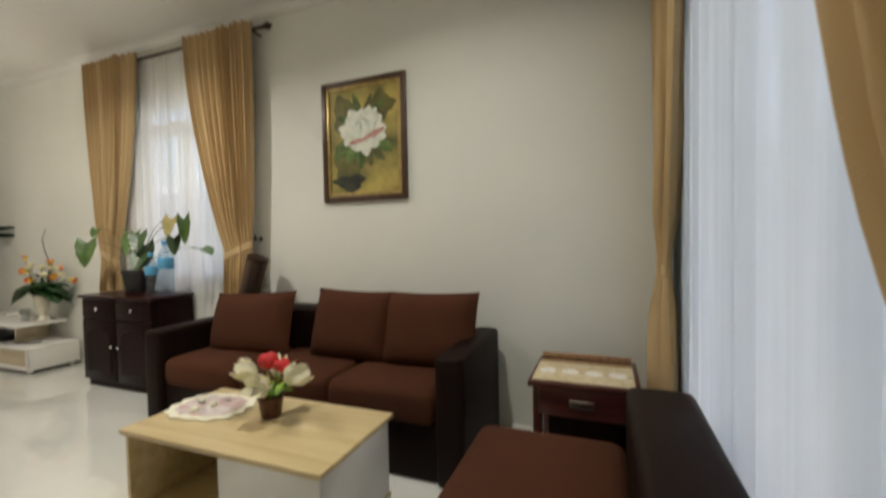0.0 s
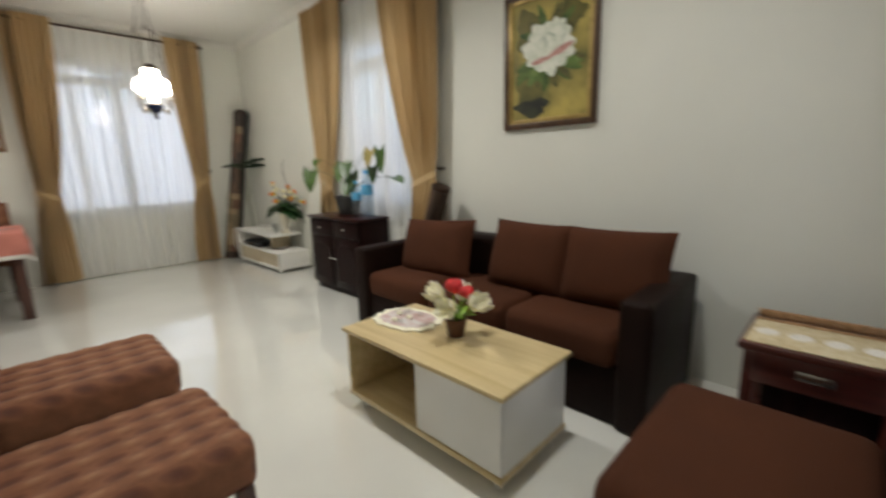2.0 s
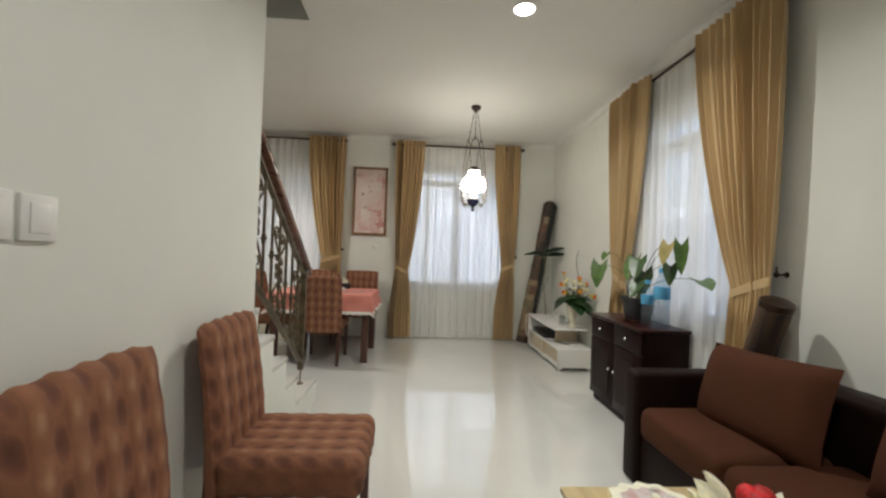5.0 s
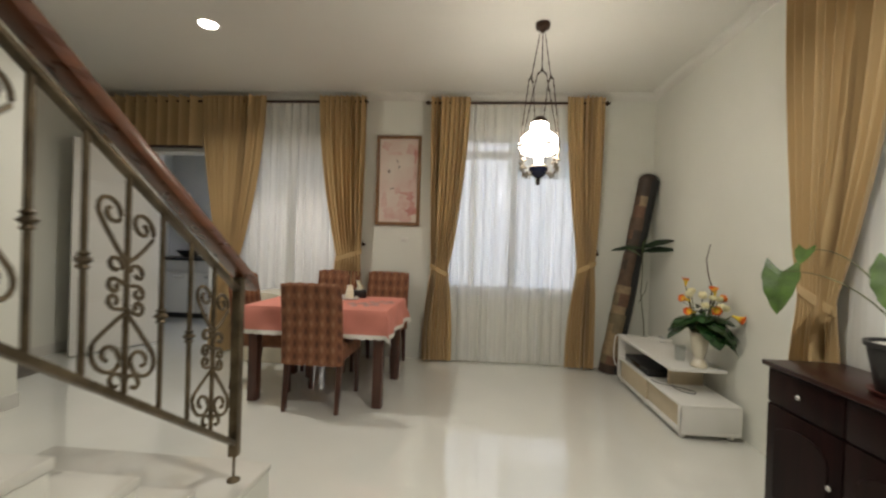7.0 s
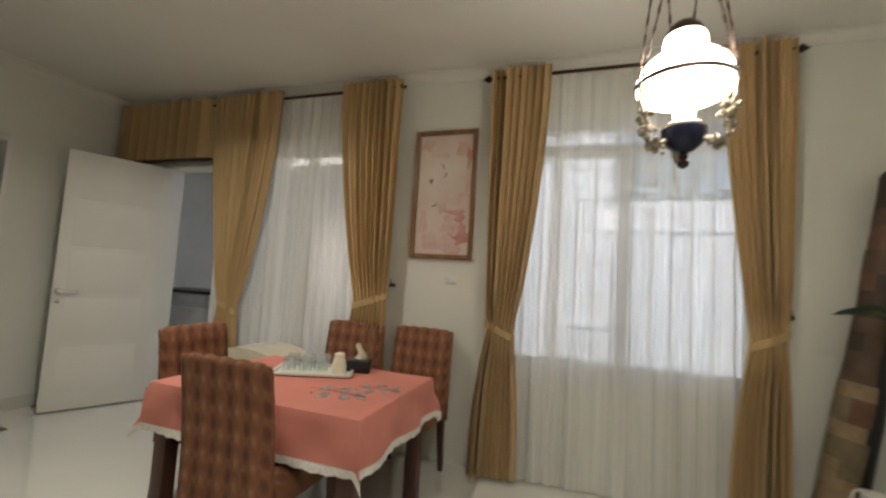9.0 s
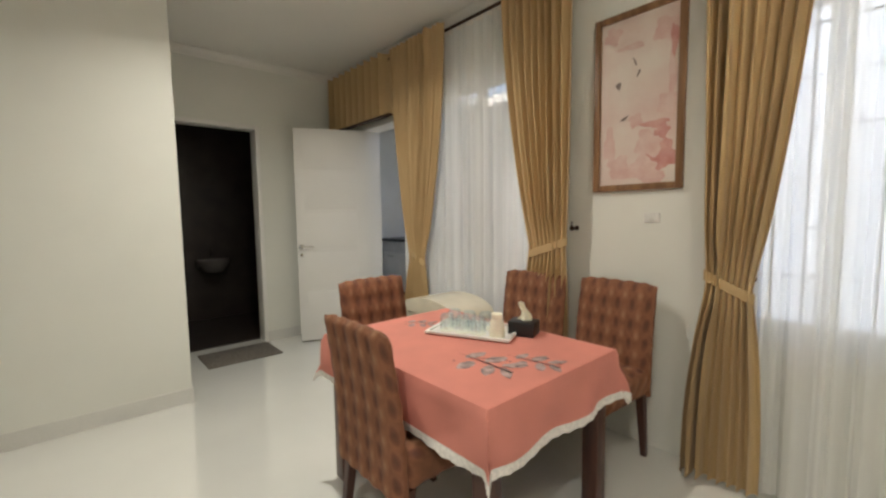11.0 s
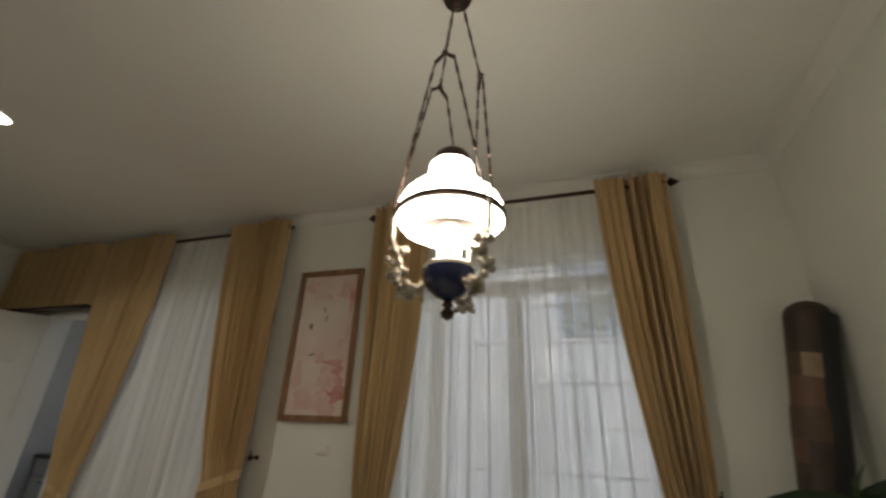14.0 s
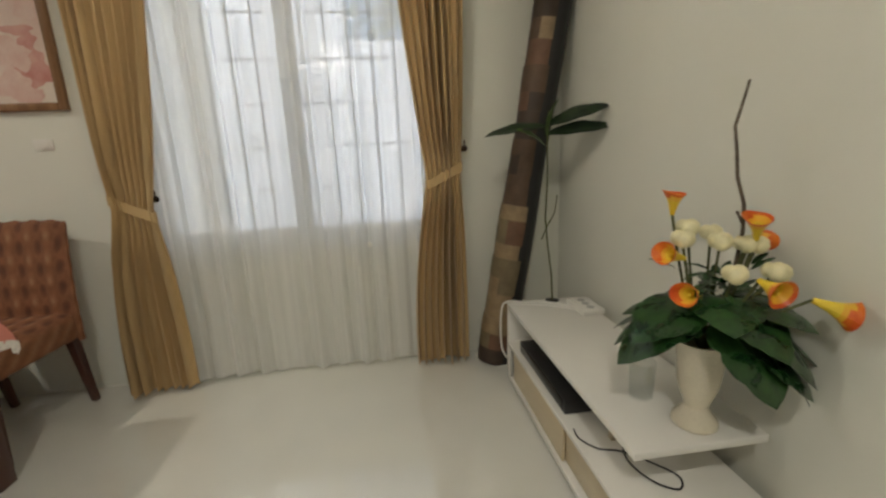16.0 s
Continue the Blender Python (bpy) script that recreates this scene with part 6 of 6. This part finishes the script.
part("tissue", thick_grid(tissue, 10, 8, 0.0008), M_PETALL, tb, "white paper tissue")
sb = thing("storage_box", "cream lidded storage box behind dining chairs", "storage box")
bx = bmesh.new()
box(-4.03, -0.46, 0.0, -3.46, -0.12, 0.56, r=0.02, bm=bx)
part("body", bx, M_CERAMIC, sb)
ld = slab([(0.30 * math.cos(radians(a)), 0.115 * math.sin(radians(a))) for a in range(0, 181, 10)], 0.36)
bmesh.ops.transform(ld, matrix=Matrix.Translation((-3.745, -0.11, 0.56)) @ pose(0, 0, 0, 90, 0, 0), verts=ld.verts[:])
part("lid", ld, M_CERAMIC, sb, "cream domed lid")

# ---- back room seen through the doorway ----
structure("wall_kitchen", boxes((-7.4, T, 0, -7.25, 3.0, H), (-7.4, 2.85, 0, -2.85, 3.0, H), (-7.25, T, 0, -5.95, T + 0.12, H)), mat("kitchen_paint", (0.68, 0.68, 0.66), 0.7, var=0.05, scale=2), "plain grey painted kitchen walls", "wall")
structure("wall_annexe", boxes((-2.85, T, -0.16, -2.72, 3.0, H)), M_WALL, "white painted outer wall of the kitchen annexe", "wall")
# the roof opening is unseen, added to let daylight into the kitchen
structure("ceiling_kitchen", boxes((-7.4, T, H, -5.6, 3.0, H + 0.12), (-3.3, T, H, -2.7, 3.0, H + 0.12), (-5.6, T, H, -3.3, 0.8, H + 0.12), (-5.6, 2.1, H, -3.3, 3.0, H + 0.12)), M_CEIL, "kitchen ceiling with an unseen opening added for daylight", "ceiling")
kc = thing("kitchen_counter", "white kitchen counter with dark worktop", "kitchen counter")
part("carcass", box(-7.20, 1.45, 0.08, -5.3, 2.05, 0.84), M_WHITE, kc)
part("worktop", box(-7.22, 1.42, 0.84, -5.28, 2.07, 0.88, r=0.004), mat("worktop_dark", (0.035, 0.034, 0.034), 0.3, var=0.1, scale=20), kc, "dark stone worktop")
for k in range(4):
    x = -7.19 + k * 0.475
    d = part("door", box(x + 0.004, 1.432, 0.10, x + 0.467, 1.452, 0.66, r=0.003), M_WHITE, kc)
    part("drawer", box(x + 0.004, 1.432, 0.67, x + 0.467, 1.452, 0.83, r=0.003), M_FRAME, kc)
    part("handle", box(x + 0.16, 1.415, 0.60, x + 0.31, 1.428, 0.615, r=0.002), M_CHROME, d)
part("plinth", box(-7.18, 1.50, 0, -5.32, 2.0, 0.08), M_BLACK, kc)
wc2 = thing("wall_cabinet", "small white cabinet on a kitchen wall", "wall cabinet")
part("body", box(-7.245, 2.50, 1.58, -6.88, 2.845, 1.98, r=0.004), M_WHITE, wc2)
part("door", box(-7.24, 2.482, 1.585, -6.885, 2.499, 1.975, r=0.004), M_WHITE, wc2)
pn = thing("wok", "dark wok on a kitchen counter", "wok", pose(-6.05, 1.72, 0.88))
part("bowl", lathe([(0.06, 0.0), (0.12, 0.03), (0.18, 0.09), (0.19, 0.10), (0.18, 0.10), (0.11, 0.05)], 24), M_BLACK, pn)
part("handle", tube([(0.18, 0, 0.09), (0.26, 0, 0.115), (0.34, 0, 0.12)], 0.012, 8), M_BLACK, pn)

# ---- outdoors ----
structure("ground", boxes((-400, -400, -0.3, 400, 400, -0.16)), mat("yard_paving", (0.33, 0.325, 0.31), 0.85, var=0.15, scale=1.5, bump=0.4, bscale=30), "grey paved ground reaching the horizon", "ground")
M_YARD = mat("yard_wall", (0.61, 0.68, 0.785), 0.8, var=0.12, scale=2, bump=0.3, bscale=60)
structure("garden_wall", boxes((-1.25, 2.6, -0.16, 4.2, 2.75, 2.3), (2.4, -9.5, -0.16, 2.55, 2.6, 1.9)), M_YARD, "pale grey rendered boundary wall", "garden wall")
# added wall, stands in for bright sky at the left of the dining window
structure("wall_window_fill", boxes((-2.6, 2.58, -0.16, -1.252, 2.78, 3.6)), M_YARD, "tall pale wall added to brighten the window view", "wall")
nh = thing("neighbour_house", "pale grey house with a dark tiled roof", "house")
part("wall", box(-9.0, 7.0, -0.16, -3.2, 13.0, 3.4), mat("neighbour_wall", (0.50, 0.51, 0.53), 0.8, var=0.06, scale=1.2), nh)
rb = slab([(-6.2, 0), (0, 2.4), (6.2, 0)], 3.6)
bmesh.ops.transform(rb, matrix=Matrix.Translation((-6.1, 12.8, 3.4)) @ pose(0, 0, 0, 90, 0, 0) @ Matrix.Diagonal((0.55, 0.8, 1.7, 1)), verts=rb.verts[:])
part("roof", rb, mat("roof_tile", (0.20, 0.17, 0.16), 0.8, var=0.2, scale=6), nh, "dark pitched roof", smooth=False)
part("window", boxes((-4.9, 6.97, 0.9, -3.9, 7.02, 2.1)), M_GRILLE, nh)


def tree(at, h, r, seed, label):
    t = thing("garden_tree", label, "tree", pose(*at), "garden trees")
    rnd = random.Random(seed)
    part("trunk", tube([(0, 0, 0), (0.05, 0.03, h * 0.3), (-0.04, 0.05, h * 0.6), (0, 0, h * 0.9)], 0.11, 8, taper=0.03), M_TWIG, t)
    lb = bmesh.new()
    cr = bmesh.new()
    for k in range(11):
        a = k * 2.4
        z0 = h * rnd.uniform(0.4, 0.8)
        e = Vector((math.cos(a) * r * rnd.uniform(0.5, 1.0), math.sin(a) * r * rnd.uniform(0.5, 1.0), z0 + rnd.uniform(0.2, 0.9)))
        tube(arc((0, 0, z0 - 0.3), (e.x * 0.5, e.y * 0.5, z0), e, 5), 0.035, 5, lb, 0.01)
        for j in range(110):
            p = e + Vector((rnd.gauss(0, 0.36), rnd.gauss(0, 0.36), rnd.gauss(0, 0.28)))
            n = Vector((rnd.uniform(-1, 1), rnd.uniform(-1, 1), rnd.uniform(-0.6, 0.8)))
            m = aim(p, n, rnd.uniform(0, 180))
            s = rnd.uniform(0.05, 0.10)
            q = [cr.verts.new(m @ Vector(v)) for v in ((0, 0, 0), (s * 0.45, s * 0.8, 0.01), (0, s * 1.9, 0), (-s * 0.45, s * 0.8, 0.01))]
            cr.faces.new(q)
    part("limbs", lb, M_TWIG, t)
    part("crown", cr, mat("tree_leaves", (0.065, 0.11, 0.04), 0.6, var=0.4, scale=3) if "tree_leaves" not in bpy.data.materials else bpy.data.materials["tree_leaves"], t, "loose crown of small leaves", smooth=False)


tree((-0.2, 4.6, -0.16), 4.6, 1.3, 1, "leafy garden tree behind a boundary wall")
tree((1.9, 4.1, -0.16), 4.0, 1.2, 2, "leafy garden tree behind a boundary wall")
tree((4.4, -1.6, -0.16), 4.4, 1.3, 3, "leafy garden tree behind a boundary wall")

# unseen canopy and posts, added only to block daylight at the front window
pc = thing("shade_canopy", "unseen flat canopy added to dim the front window", "porch")
part("slab", box(-4.6, -9.0, 2.55, 0.6, -6.56, 2.67), M_CEIL, pc)
for x in (-4.4, 0.4):
    part("post", box(x - 0.08, -8.9, -0.16, x + 0.08, -8.74, 2.55, r=0.01), M_WALL, pc)
